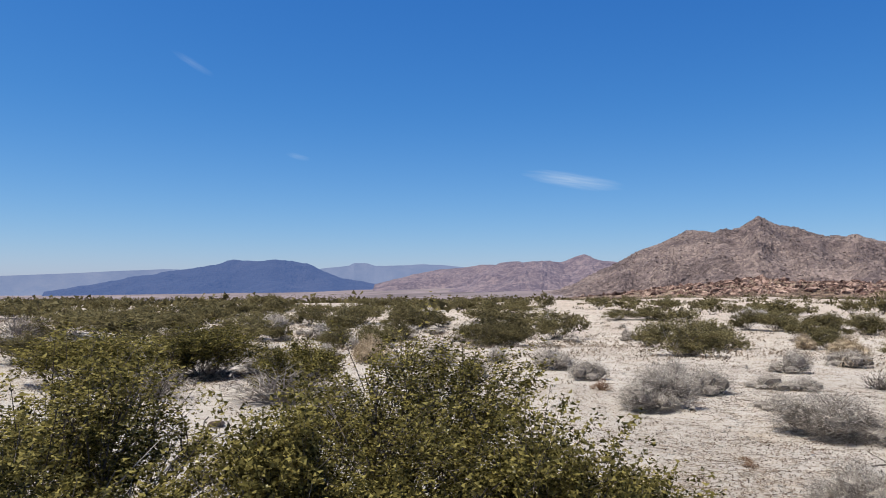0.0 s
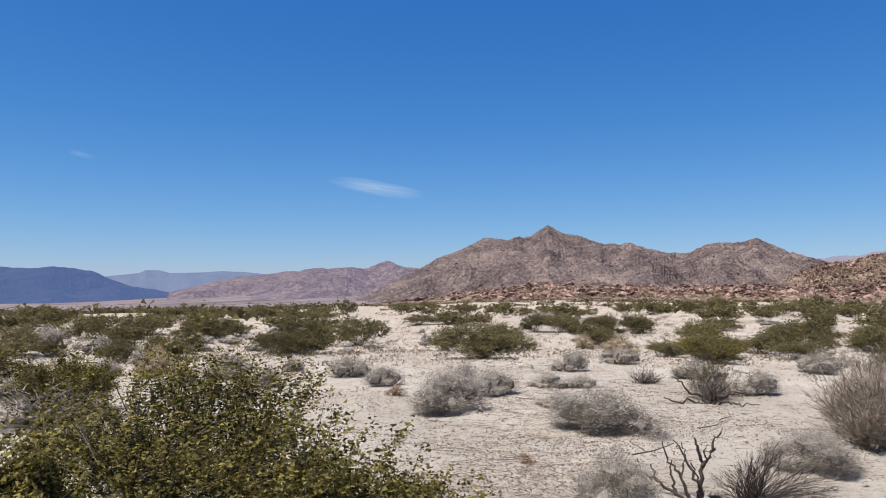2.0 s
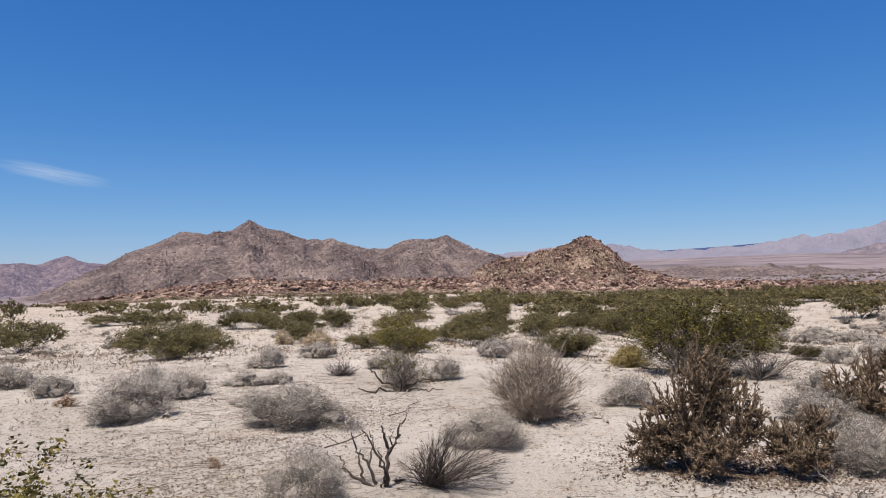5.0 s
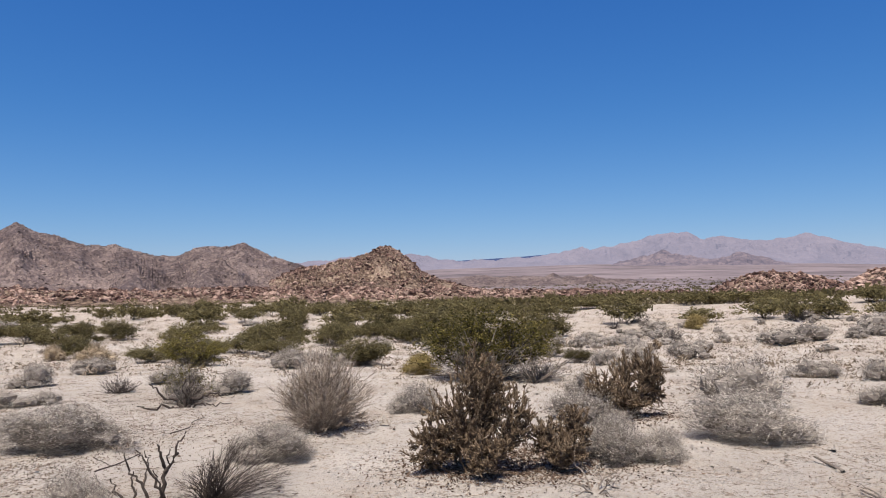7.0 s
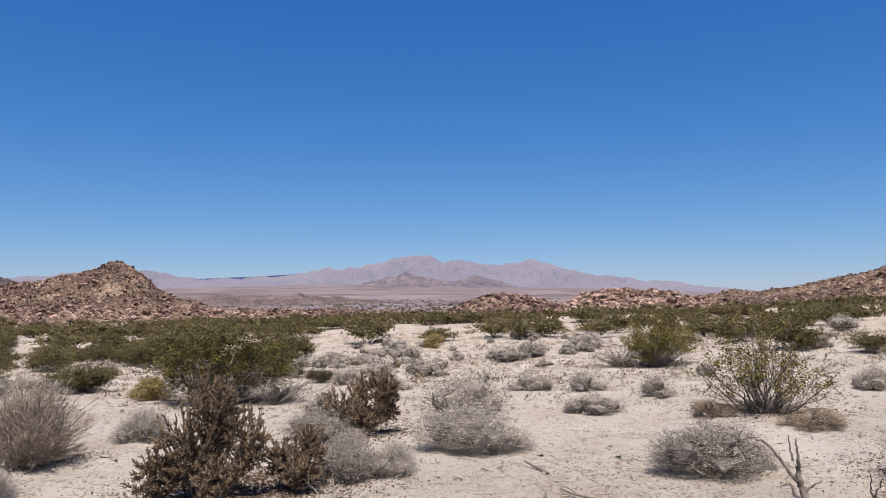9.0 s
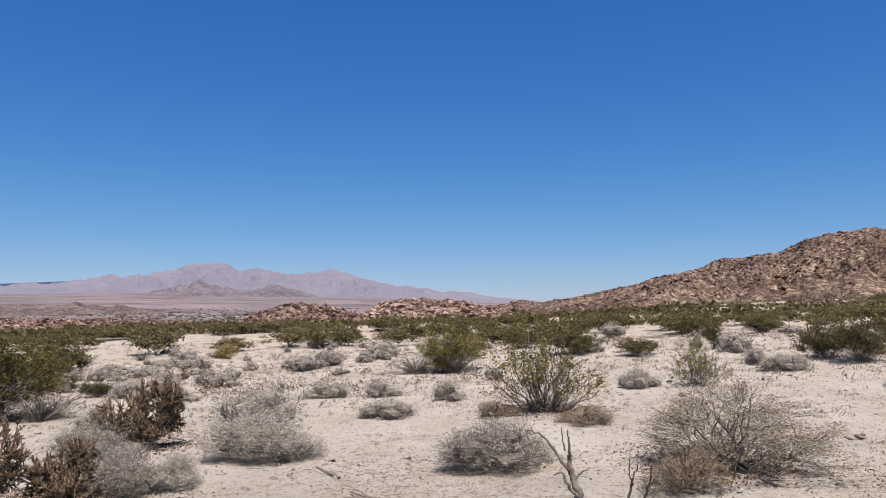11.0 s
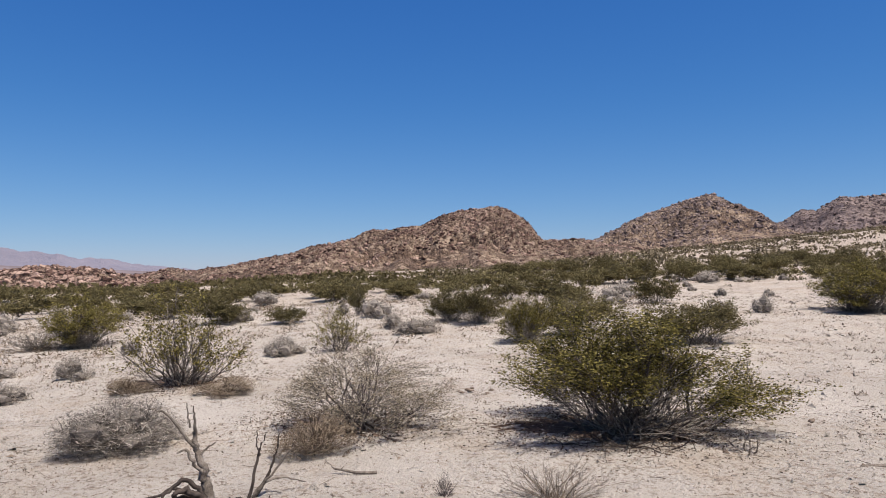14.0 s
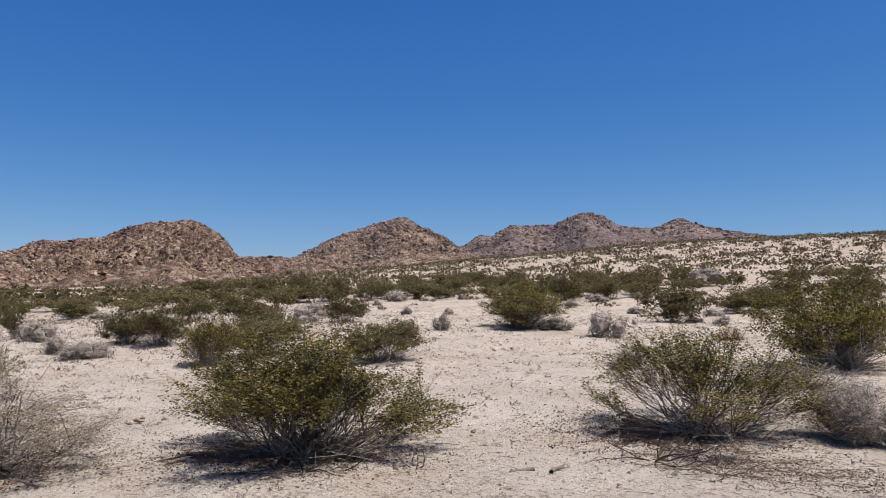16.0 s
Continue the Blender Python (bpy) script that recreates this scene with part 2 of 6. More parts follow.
def rock_material(name, tones, block, rough=0.9, patch=0.02, gap=0.05, depth=0.5, isles=0.26, glow=None, cleft=0.25, cell=0.32, ribs=0.0):
    """Jointed rock: angular blocks of their own tone, dark gaps between them, patches of dark varnish."""
    m = bpy.data.materials.new(name)
    m.use_nodes = True
    nt = m.node_tree
    nodes, link = nt.nodes, nt.links.new
    shader = nodes["Principled BSDF"]
    shader.inputs["Roughness"].default_value, shader.inputs["Specular IOR Level"].default_value = rough, 0.2
    place = nodes.new("ShaderNodeNewGeometry")
    bend = nodes.new("ShaderNodeTexNoise")
    bend.inputs["Scale"].default_value, bend.inputs["Detail"].default_value = 0.7 / block, 4
    link(place.outputs["Position"], bend.inputs["Vector"])
    warp = nodes.new("ShaderNodeVectorMath")
    warp.operation = "MULTIPLY_ADD"
    link(bend.outputs["Color"], warp.inputs[0])
    warp.inputs[1].default_value = (block * 1.3,) * 3
    link(place.outputs["Position"], warp.inputs[2])
    cells, gaps = nodes.new("ShaderNodeTexVoronoi"), nodes.new("ShaderNodeTexVoronoi")
    gaps.feature = "DISTANCE_TO_EDGE"
    for v in (cells, gaps):
        v.inputs["Scale"].default_value = 1 / block
        link(warp.outputs[0], v.inputs["Vector"])
    broad = nodes.new("ShaderNodeTexNoise")
    broad.inputs["Scale"].default_value, broad.inputs["Detail"].default_value, broad.inputs["Roughness"].default_value = patch, 9, 0.68
    link(place.outputs["Position"], broad.inputs["Vector"])
    split = nodes.new("ShaderNodeSeparateColor")
    link(cells.outputs["Color"], split.inputs[0])
    total = nodes.new("ShaderNodeMath")
    total.operation = "MULTIPLY_ADD"
    link(split.outputs[0], total.inputs[0])
    total.inputs[1].default_value = cell
    link(broad.outputs["Fac"], total.inputs[2])
    isle = nodes.new("ShaderNodeMath")
    isle.operation = "MULTIPLY_ADD"
    link(place.outputs["Random Per Island"], isle.inputs[0])
    isle.inputs[1].default_value = isles
    link(total.outputs[0], isle.inputs[2])
    middle = 0.5 + cell / 2 + isles / 2
    ramp = nodes.new("ShaderNodeValToRGB")
    ramp.color_ramp.elements[0].position, ramp.color_ramp.elements[1].position = middle - 0.2, middle + 0.2
    ramp.color_ramp.elements[0].color, ramp.color_ramp.elements[1].color = (*[0.67 * c for c in tones[0]], 1), (*[0.67 * c for c in tones[2]], 1)
    ramp.color_ramp.elements.new(middle).color = (*[0.67 * c for c in tones[1]], 1)
    link(isle.outputs[0], ramp.inputs["Fac"])
    edge = nodes.new("ShaderNodeMapRange")
    for k, v in ((1, 0.0), (2, gap), (3, cleft), (4, 1.0)):
        edge.inputs[k].default_value = v
    link(gaps.outputs["Distance"], edge.inputs[0])
    dim = nodes.new("ShaderNodeMix")
    dim.data_type, dim.blend_type = "RGBA", "MULTIPLY"
    dim.inputs["Factor"].default_value = 1.0
    link(ramp.outputs["Color"], dim.inputs[6])
    link(edge.outputs[0], dim.inputs[7])
    link(dim.outputs[2], shader.inputs["Base Color"])
    height = nodes.new("ShaderNodeMath")
    height.operation = "MULTIPLY_ADD"
    link(split.outputs[1], height.inputs[0])
    height.inputs[1].default_value = 0.5
    link(edge.outputs[0], height.inputs[2])
    b = nodes.new("ShaderNodeBump")
    b.inputs["Strength"].default_value, b.inputs["Distance"].default_value = 0.9, block * depth
    # distance haze over the rock, painted as emission
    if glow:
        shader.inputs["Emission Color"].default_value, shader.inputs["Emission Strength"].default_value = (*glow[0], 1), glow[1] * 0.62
    link(height.outputs[0], b.inputs["Height"])
    if ribs:
        # gullies and ribs much larger than the blocks
        rib = nodes.new("ShaderNodeTexNoise")
        rib.inputs["Scale"].default_value, rib.inputs["Detail"].default_value, rib.inputs["Roughness"].default_value, rib.inputs["Distortion"].default_value = 0.45 / ribs, 7, 0.62, 0.8
        link(place.outputs["Position"], rib.inputs["Vector"])
        fold = nodes.new("ShaderNodeBump")
        fold.inputs["Strength"].default_value, fold.inputs["Distance"].default_value = 1.0, ribs
        link(rib.outputs["Fac"], fold.inputs["Height"])
        link(fold.outputs["Normal"], b.inputs["Normal"])
    link(b.outputs["Normal"], shader.inputs["Normal"])
    return m


SAND = sand_material()
LEAF = material("creosote_leaf", ((0.055, 0.05, 0.013), (0.158, 0.131, 0.035), (0.375, 0.315, 0.097)), grain=14, patch=1.6, rough=0.8, bump=0, through_light=0.4, islands=0.55, individual=0.2)
# creosote leaf again, paled and dulled to paint in haze and grey stems
HAZED_LEAF = material("dusty_olive_leaf", ((0.11, 0.092, 0.042), (0.182, 0.153, 0.07), (0.265, 0.225, 0.108)), grain=14, patch=0.4, rough=0.8, bump=0, through_light=0.42, islands=0.4, individual=0.3)
STEM = material("dark_stem", ((0.05, 0.041, 0.038), (0.125, 0.104, 0.095), (0.27, 0.23, 0.21)), grain=30, patch=4, bump=0, islands=0.3)
TWIG = material("grey_twig", ((0.16, 0.138, 0.122), (0.31, 0.27, 0.236), (0.48, 0.425, 0.37)), grain=45, patch=2.5, bump=0, islands=0.2, individual=0.25)
# grey twig darkened, to paint the shade inside the bushes
SHADED_TWIG = material("inner_twig", ((0.13, 0.112, 0.099), (0.27, 0.236, 0.206), (0.44, 0.39, 0.34)), grain=60, patch=4, bump=0, individual=0.2)
FLECK = material("grey_leaf", ((0.205, 0.174, 0.149), (0.53, 0.463, 0.396), (0.82, 0.748, 0.66)), grain=22, patch=2.5, rough=0.8, bump=0, through_light=0.3, islands=0.85, individual=0.25)
BRUSH = material("brown_twig", ((0.17, 0.125, 0.085), (0.28, 0.215, 0.155), (0.4, 0.32, 0.24)), grain=22, patch=2.5, bump=0, islands=0.4)
STRAW = material("straw", ((0.27, 0.2, 0.125), (0.45, 0.35, 0.235), (0.6, 0.49, 0.35)), grain=20, patch=2, bump=0, islands=0.4)
YELLOW = material("yellow_stem", ((0.2, 0.15, 0.055), (0.33, 0.25, 0.1), (0.45, 0.355, 0.17)), grain=20, patch=2, bump=0, islands=0.4)
RUST = material("rust_stem", ((0.12, 0.06, 0.03), (0.22, 0.12, 0.065), (0.3, 0.19, 0.11)), grain=20, patch=2, bump=0, islands=0.4)
DRY_LEAF = material("dry_olive_leaf", ((0.18, 0.146, 0.105), (0.355, 0.296, 0.215), (0.56, 0.475, 0.36)), grain=22, patch=2.5, rough=0.8, bump=0, through_light=0.2, islands=0.4)
POD = material("cream_seed_head", ((0.5, 0.45, 0.25), (0.7, 0.64, 0.4), (0.85, 0.8, 0.58)), grain=20, patch=2, bump=0, islands=0.4)
DRAB = material("drab_scrub", ((0.12, 0.098, 0.058), (0.205, 0.168, 0.105), (0.29, 0.24, 0.165)), grain=3, patch=0.3, bump=0, islands=0.4)
TAN_TWIG = material("tan_twig", ((0.21, 0.162, 0.127), (0.43, 0.35, 0.283), (0.66, 0.56, 0.465)), grain=22, patch=2.5, bump=0, islands=0.4)
DEAD = material("weathered_wood", ((0.07, 0.055, 0.045), (0.25, 0.208, 0.172), (0.5, 0.435, 0.375)), grain=45, patch=9, bump=1.0, fine=110)
BURNT = material("blackened_wood", ((0.03, 0.023, 0.02), (0.075, 0.058, 0.05), (0.15, 0.12, 0.102)), grain=26, patch=5, bump=0.4, islands=0.3)
CACTUS = material("cactus_skin", ((0.10, 0.068, 0.043), (0.215, 0.15, 0.098), (0.34, 0.255, 0.17)), grain=40, patch=6, bump=0.6, islands=0.35)
SPINE = material("cactus_spine", ((0.14, 0.1, 0.067), (0.255, 0.19, 0.13), (0.42, 0.335, 0.24)), grain=30, patch=5, bump=0, islands=0.3)
ROCK = rock_material("rust_brown_rock", ((0.058, 0.031, 0.026), (0.222, 0.131, 0.105), (0.53, 0.372, 0.30)), 1.1, patch=0.075, isles=0.3, cleft=0.18)
ROCK_SOIL = rock_material("stony_soil", ((0.10, 0.063, 0.047), (0.245, 0.168, 0.12), (0.46, 0.35, 0.262)), 1.3, patch=0.04, isles=0.0, ribs=6.0)
RANGE = rock_material("grey_brown_rock", ((0.088, 0.066, 0.07), (0.215, 0.163, 0.156), (0.375, 0.292, 0.263)), 2.2, patch=0.025, isles=0.0, cleft=0.7, depth=0.8, cell=0.22, ribs=24.0)
RANGE_ROCK = rock_material("mauve_brown_rock", ((0.10, 0.073, 0.072), (0.25, 0.188, 0.174), (0.45, 0.347, 0.305)), 2.4, patch=0.02, isles=0.2, cell=0.22, cleft=0.35)
# brown rock with bluish haze painted in by its glow
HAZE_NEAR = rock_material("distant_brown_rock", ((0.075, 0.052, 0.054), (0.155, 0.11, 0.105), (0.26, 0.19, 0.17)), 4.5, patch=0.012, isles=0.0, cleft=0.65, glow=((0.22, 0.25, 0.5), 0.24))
# blue and pink haze of the far ranges, put into tones and emission
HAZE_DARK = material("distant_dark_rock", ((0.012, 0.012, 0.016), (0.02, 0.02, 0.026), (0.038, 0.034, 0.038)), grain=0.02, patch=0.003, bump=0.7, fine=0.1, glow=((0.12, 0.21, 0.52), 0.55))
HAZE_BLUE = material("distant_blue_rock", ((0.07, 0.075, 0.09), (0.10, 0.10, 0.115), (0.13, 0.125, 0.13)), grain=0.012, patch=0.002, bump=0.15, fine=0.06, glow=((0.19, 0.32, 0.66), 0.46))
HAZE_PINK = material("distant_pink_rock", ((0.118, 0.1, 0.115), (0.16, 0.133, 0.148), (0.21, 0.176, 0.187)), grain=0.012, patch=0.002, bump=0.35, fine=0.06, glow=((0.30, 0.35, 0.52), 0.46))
# mauve rock, its haze likewise emitted
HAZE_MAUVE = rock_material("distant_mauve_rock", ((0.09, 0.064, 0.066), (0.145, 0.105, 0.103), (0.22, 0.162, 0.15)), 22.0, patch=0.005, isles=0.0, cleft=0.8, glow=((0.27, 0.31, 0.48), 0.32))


# ---- meshes ----
def mesh_of(name, verts, faces, mat, flat=True):
    me = bpy.data.meshes.new(name)
    verts, faces = np.asarray(verts, np.float32), np.asarray(faces, np.int32)
    n, k = faces.shape
    me.vertices.add(len(verts))
    me.vertices.foreach_set("co", verts.ravel())
    me.loops.add(n * k)
    me.loops.foreach_set("vertex_index", faces.ravel())
    me.polygons.add(n)
    me.polygons.foreach_set("loop_start", np.arange(0, n * k, k, dtype=np.int32))
    me.update(calc_edges=True)
    me.polygons.foreach_set("use_smooth", np.full(n, not flat))
    me.materials.append(mat)
    me.validate()
    return me


def part(name, data, parent=None, label="", at=None):
    ob = new(name, data)
    if parent is not None:
        ob.parent = parent
    if at is not None:
        ob.matrix_basis = at
    return tagged(ob, label)


def tubes(paths, radii, sides=4):
    """Tapered tubes along many paths of the same number of points: verts and quads."""
    P, R = np.asarray(paths, float), np.asarray(radii, float)
    n, k, _ = P.shape
    T = np.gradient(P, axis=1)
    T /= np.linalg.norm(T, axis=2, keepdims=True) + 1e-9
    ref = np.where(np.abs(T[..., 2:3]) > 0.9, np.array([1.0, 0, 0]), np.array([0, 0, 1.0]))
    A = np.cross(T, ref)
    A /= np.linalg.norm(A, axis=2, keepdims=True) + 1e-9
    B = np.cross(T, A)
    ang = np.arange(sides) * 2 * math.pi / sides
    V = P[:, :, None] + R[:, :, None, None] * (np.cos(ang)[:, None] * A[:, :, None] + np.sin(ang)[:, None] * B[:, :, None])
    idx = np.arange(n * k * sides).reshape(n, k, sides)
    nxt = np.roll(idx, -1, axis=2)
    F = np.stack([idx[:, :-1], nxt[:, :-1], nxt[:, 1:], idx[:, 1:]], -1).reshape(-1, 4)
    return V.reshape(-1, 3), F


def blades(centres, sizes, rng, slim=0.55, lift=0.0):
    """Small three-cornered leaves, each in its own random plane."""
    n = len(centres)
    a = rng.normal(size=(n, 3))
    a[:, 2] += lift
    a /= np.linalg.norm(a, axis=1, keepdims=True)
    b = np.cross(a, rng.normal(size=(n, 3)))
    b /= np.linalg.norm(b, axis=1, keepdims=True) + 1e-9
    s = np.asarray(sizes)[:, None]
    V = np.stack([centres - a * s * 0.5 - b * s * slim * 0.4, centres - a * s * 0.3 + b * s * slim * 0.6, centres + a * s * 0.6], 1)
    return V.reshape(-1, 3), np.arange(3 * n).reshape(n, 3)


def leaflets(centres, sizes, rng, slim=0.55, lift=0.0):
    """Small four-cornered leaves, folded a little along the middle."""
    n = len(centres)
    a = rng.normal(size=(n, 3))
    a[:, 2] += lift
    a /= np.linalg.norm(a, axis=1, keepdims=True)
    b = np.cross(a, rng.normal(size=(n, 3)))
    b /= np.linalg.norm(b, axis=1, keepdims=True) + 1e-9
    s = np.asarray(sizes)[:, None]
    V = np.stack([centres - a * s * 0.5, centres + b * s * slim * 0.5 + a * s * 0.06, centres + a * s * 0.5, centres - b * s * slim * 0.5 + a * s * 0.06], 1)
    return V.reshape(-1, 3), np.arange(4 * n).reshape(n, 4)


def joined(*pieces):
    V, F, n = [], [], 0
    for v, f in pieces:
        V.append(v), F.append(f + n)
        n += len(v)
    return np.concatenate(V), np.concatenate(F)


def bent(start, end, k, rng, sag, wobble):
    """Paths from start to end that rise in a bow, with a little wobble."""
    u = np.linspace(0, 1, k)[None, :, None]
    P = start[:, None] * (1 - u) + end[:, None] * u
    L = np.linalg.norm(end - start, axis=1)[:, None, None]
    P[..., 2:3] += sag * L * np.sin(math.pi * u)
    P += rng.normal(size=P.shape) * wobble * L * np.sin(math.pi * u * 0.85 + 0.2) * (u > 0)
    return P


# ---- kinds of plants; each is a mould one metre wide and one metre high, kept apart from the place ----
def strands(base, tip, wide, rng):
    """Thin three-cornered twigs from base to tip."""
    d = tip - base
    side = np.cross(d, rng.normal(size=d.shape))
    side *= np.asarray(wide).reshape(-1, 1) / (np.linalg.norm(side, axis=1, keepdims=True) + 1e-9)
    V = np.stack([base - side * 0.5, base + side * 0.5, tip], 1)
    return V.reshape(-1, 3), np.arange(3 * len(base)).reshape(-1, 3)


def swelling(az, el, seed, ragged):
    """How far a bush reaches in each direction: lobes and small clumps."""
    big = np.sin(2 * az + seed) * np.cos(1.3 * el + seed) + 0.7 * np.sin(3 * az + 1.7 * seed) + 0.5 * np.sin(5 * az + 3 * el + 0.6 * seed)
    small = np.sin(11 * az + seed) * np.sin(7 * el + 2 * seed) + 0.7 * np.sin(17 * az - 9 * el + seed)
    return 1 + ragged * (0.6 * big + 0.35 * small)


def dome_point(az, el, r):
    return np.stack([0.5 * r * np.cos(el) * np.cos(az), 0.5 * r * np.cos(el) * np.sin(az), 0.95 * r * np.sin(el)], -1)


def clumps_of(rng, count, crown=False, size=1.0):
    """The rounded clumps that make up a bush one metre wide and high: centres and half sizes."""
    a = rng.uniform(0, 2 * math.pi) + np.arange(count) * 2.4
    d, wide, top = rng.uniform(0.2, 0.32, count), rng.uniform(0.18, 0.27, count), rng.uniform(0.42, 0.9, count)
    d[0], wide[0], top[0] = 0.06, 0.31, 1.0
    tall = top * 0.54
    wide = wide * size
    if crown:
        tall, top = rng.uniform(0.24, 0.34, count), np.maximum(top * 0.92, rng.uniform(0.42, 0.85, count))
        tall[0] = 0.42
        tall = tall * size
    if crown and size < 1:
        d[1:] = rng.uniform(0.12, 0.52, count - 1) - wide[1:] * 0.5
        top[1:] = np.maximum(rng.uniform(0.6, 1.0, count - 1) * np.sqrt(1 - (d[1:] / 0.56) ** 2), 0.36)
        # every fifth clump hangs low at the rim
        top[2::5], d[2::5] = rng.uniform(0.43, 0.54, len(top[2::5])), rng.uniform(0.32, 0.42, len(top[2::5]))
    return np.stack([d * np.cos(a), d * np.sin(a), top - tall], 1), np.stack([wide, wide, tall], 1)


def shell(rng, clumps, n, low, high, floor=0.012):
    """Places in the outer part of the clumps, and the way out of each."""
    centre, half = clumps
    P, O = [], []
    got = 0
    weight = half[:, 0] * half[:, 2]
    while got < n:
        k = rng.choice(len(centre), 2 * n + 20, p=weight / weight.sum())
        w = rng.normal(size=(len(k), 3))
        w /= np.linalg.norm(w, axis=1, keepdims=True)
        p = centre[k] + w * half[k] * rng.uniform(low, high, (len(k), 1))
        ok = (w[:, 2] > -0.75) & (p[:, 2] > floor)
        for q in range(len(centre)):
            ok &= (k == q) | (np.linalg.norm((p - centre[q]) / half[q], axis=1) > low * 0.92)
        P.append(p[ok]), O.append(w[ok])
        got += int(ok.sum())
    return np.concatenate(P)[:n], np.concatenate(O)[:n]


def forked(rng, P, ends, low, high):
    """For each end the stem that ends nearest, and a place along it to fork from."""
    which = np.linalg.norm(ends[:, None] - P[None, :, -1], axis=2).argmin(1)
    u = rng.uniform(low, high, len(ends)) * (P.shape[1] - 1.001)
    i, fr = u.astype(int), (u % 1)[:, None]
    return which, P[which, i] * (1 - fr) + P[which, i + 1] * fr


def creosote_meshes(seed, stems=20, twigs=12, leaves=14, leaf=0.03, thick=0.006, clump=0.02, sides=4, leaf_mat=None, split=False, slim=0.6, skirt=60, lobes=7, lift=0.5, folded=True, pods=0, low=0.35, spread=0.45, reach=0.30, shoots=0.05, size=1.0):
    """The stems, the dead grey twigs below and the crown of small leaves of a creosote bush."""
    rng = np.random.default_rng(seed)
    clumps = clumps_of(rng, lobes, True, size)
    ends, _ = shell(rng, clumps, stems, 0.2, 0.75)
    foot = np.concatenate([rng.normal(size=(stems, 2)) * 0.045 + ends[:, :2] * 0.08, np.full((stems, 1), -0.03)], 1)
    P = bent(foot, ends, 6, rng, -0.07, 0.04)
    R = np.linspace(1, 0.3, 6)[None] * thick * rng.uniform(0.7, 1.3, (stems, 1))
    n = stems * twigs
    te, out = shell(rng, clumps, n, low, 1.0, 0.12)
    which, ts = forked(rng, P, te, spread, 0.98)
    # a few shoots stand out of the crown
    bold = rng.uniform(size=n) < shoots
    te[bold] += (out[bold] * np.array([0.5, 0.5, 0.3]) + np.array([0, 0, 0.6])) * rng.uniform(0.05, 0.2, (int(bold.sum()), 1))
    # long shoots start nearer their tips
    d = te - ts
    far = np.linalg.norm(d, axis=1, keepdims=True)
    ts = te - d * np.minimum(1, reach / (far + 1e-6))
    TP = np.stack([ts, te], 1)
    TR = np.array([[1.0, 0.4]]) * min(thick * 0.3, 0.0015 if split else 0.003) * rng.uniform(0.7, 1.2, (n, 1))
    m = n * leaves
    w2 = np.repeat(np.arange(n), leaves)
    v = 0.25 + 0.82 * rng.beta(1.7, 1.0, m)[:, None]
    c = ts[w2] * (1 - v) + te[w2] * v + rng.normal(size=(m, 3)) * clump
    c = c[c[:, 2] > 0.08 + 0.1 * rng.uniform(size=m)]
    crown = mesh_of("crown", *(leaflets if split and folded else blades)(c, leaf * rng.uniform(0.6, 1.35, len(c)), rng, slim, lift), leaf_mat or LEAF)
    # dead grey twigs that spread below the leaves
    sa, se = rng.uniform(0, 2 * math.pi, skirt), rng.uniform(0.03, 1.05, skirt)
    SP = bent(rng.normal(size=(skirt, 3)) * np.array([0.06, 0.06, 0.0]), dome_point(sa, se, rng.uniform(0.45, 0.88, skirt)), 4, rng, 0.02, 0.09)
    SP[..., 2] = np.maximum(SP[..., 2], 0.0)
    below = mesh_of("dead_twigwork", *tubes(SP, np.linspace(1, 0.4, 4)[None] * thick * 0.7 * rng.uniform(0.4, 1.2, (skirt, 1)), 3), TWIG)
    made = [below, crown]
    if pods:
        made[-1] = (crown, mesh_of("seed_fluff", *blades(c[rng.integers(0, len(c), pods)] + rng.normal(size=(pods, 3)) * 0.004, leaf * rng.uniform(0.4, 0.8, pods), rng, 1.0), POD))
    if split:
        return [(mesh_of("stem", *tubes(P[q:q + 1], R[q:q + 1], 5), STEM), mesh_of("twigwork", *tubes(TP[which == q], TR[which == q], 3), STEM)) if (which == q).any() else mesh_of("stem", *tubes(P[q:q + 1], R[q:q + 1], 5), STEM) for q in range(stems)] + made
    return [mesh_of("wood", *joined(tubes(P, R, sides), tubes(TP, TR, 3)), STEM)] + made


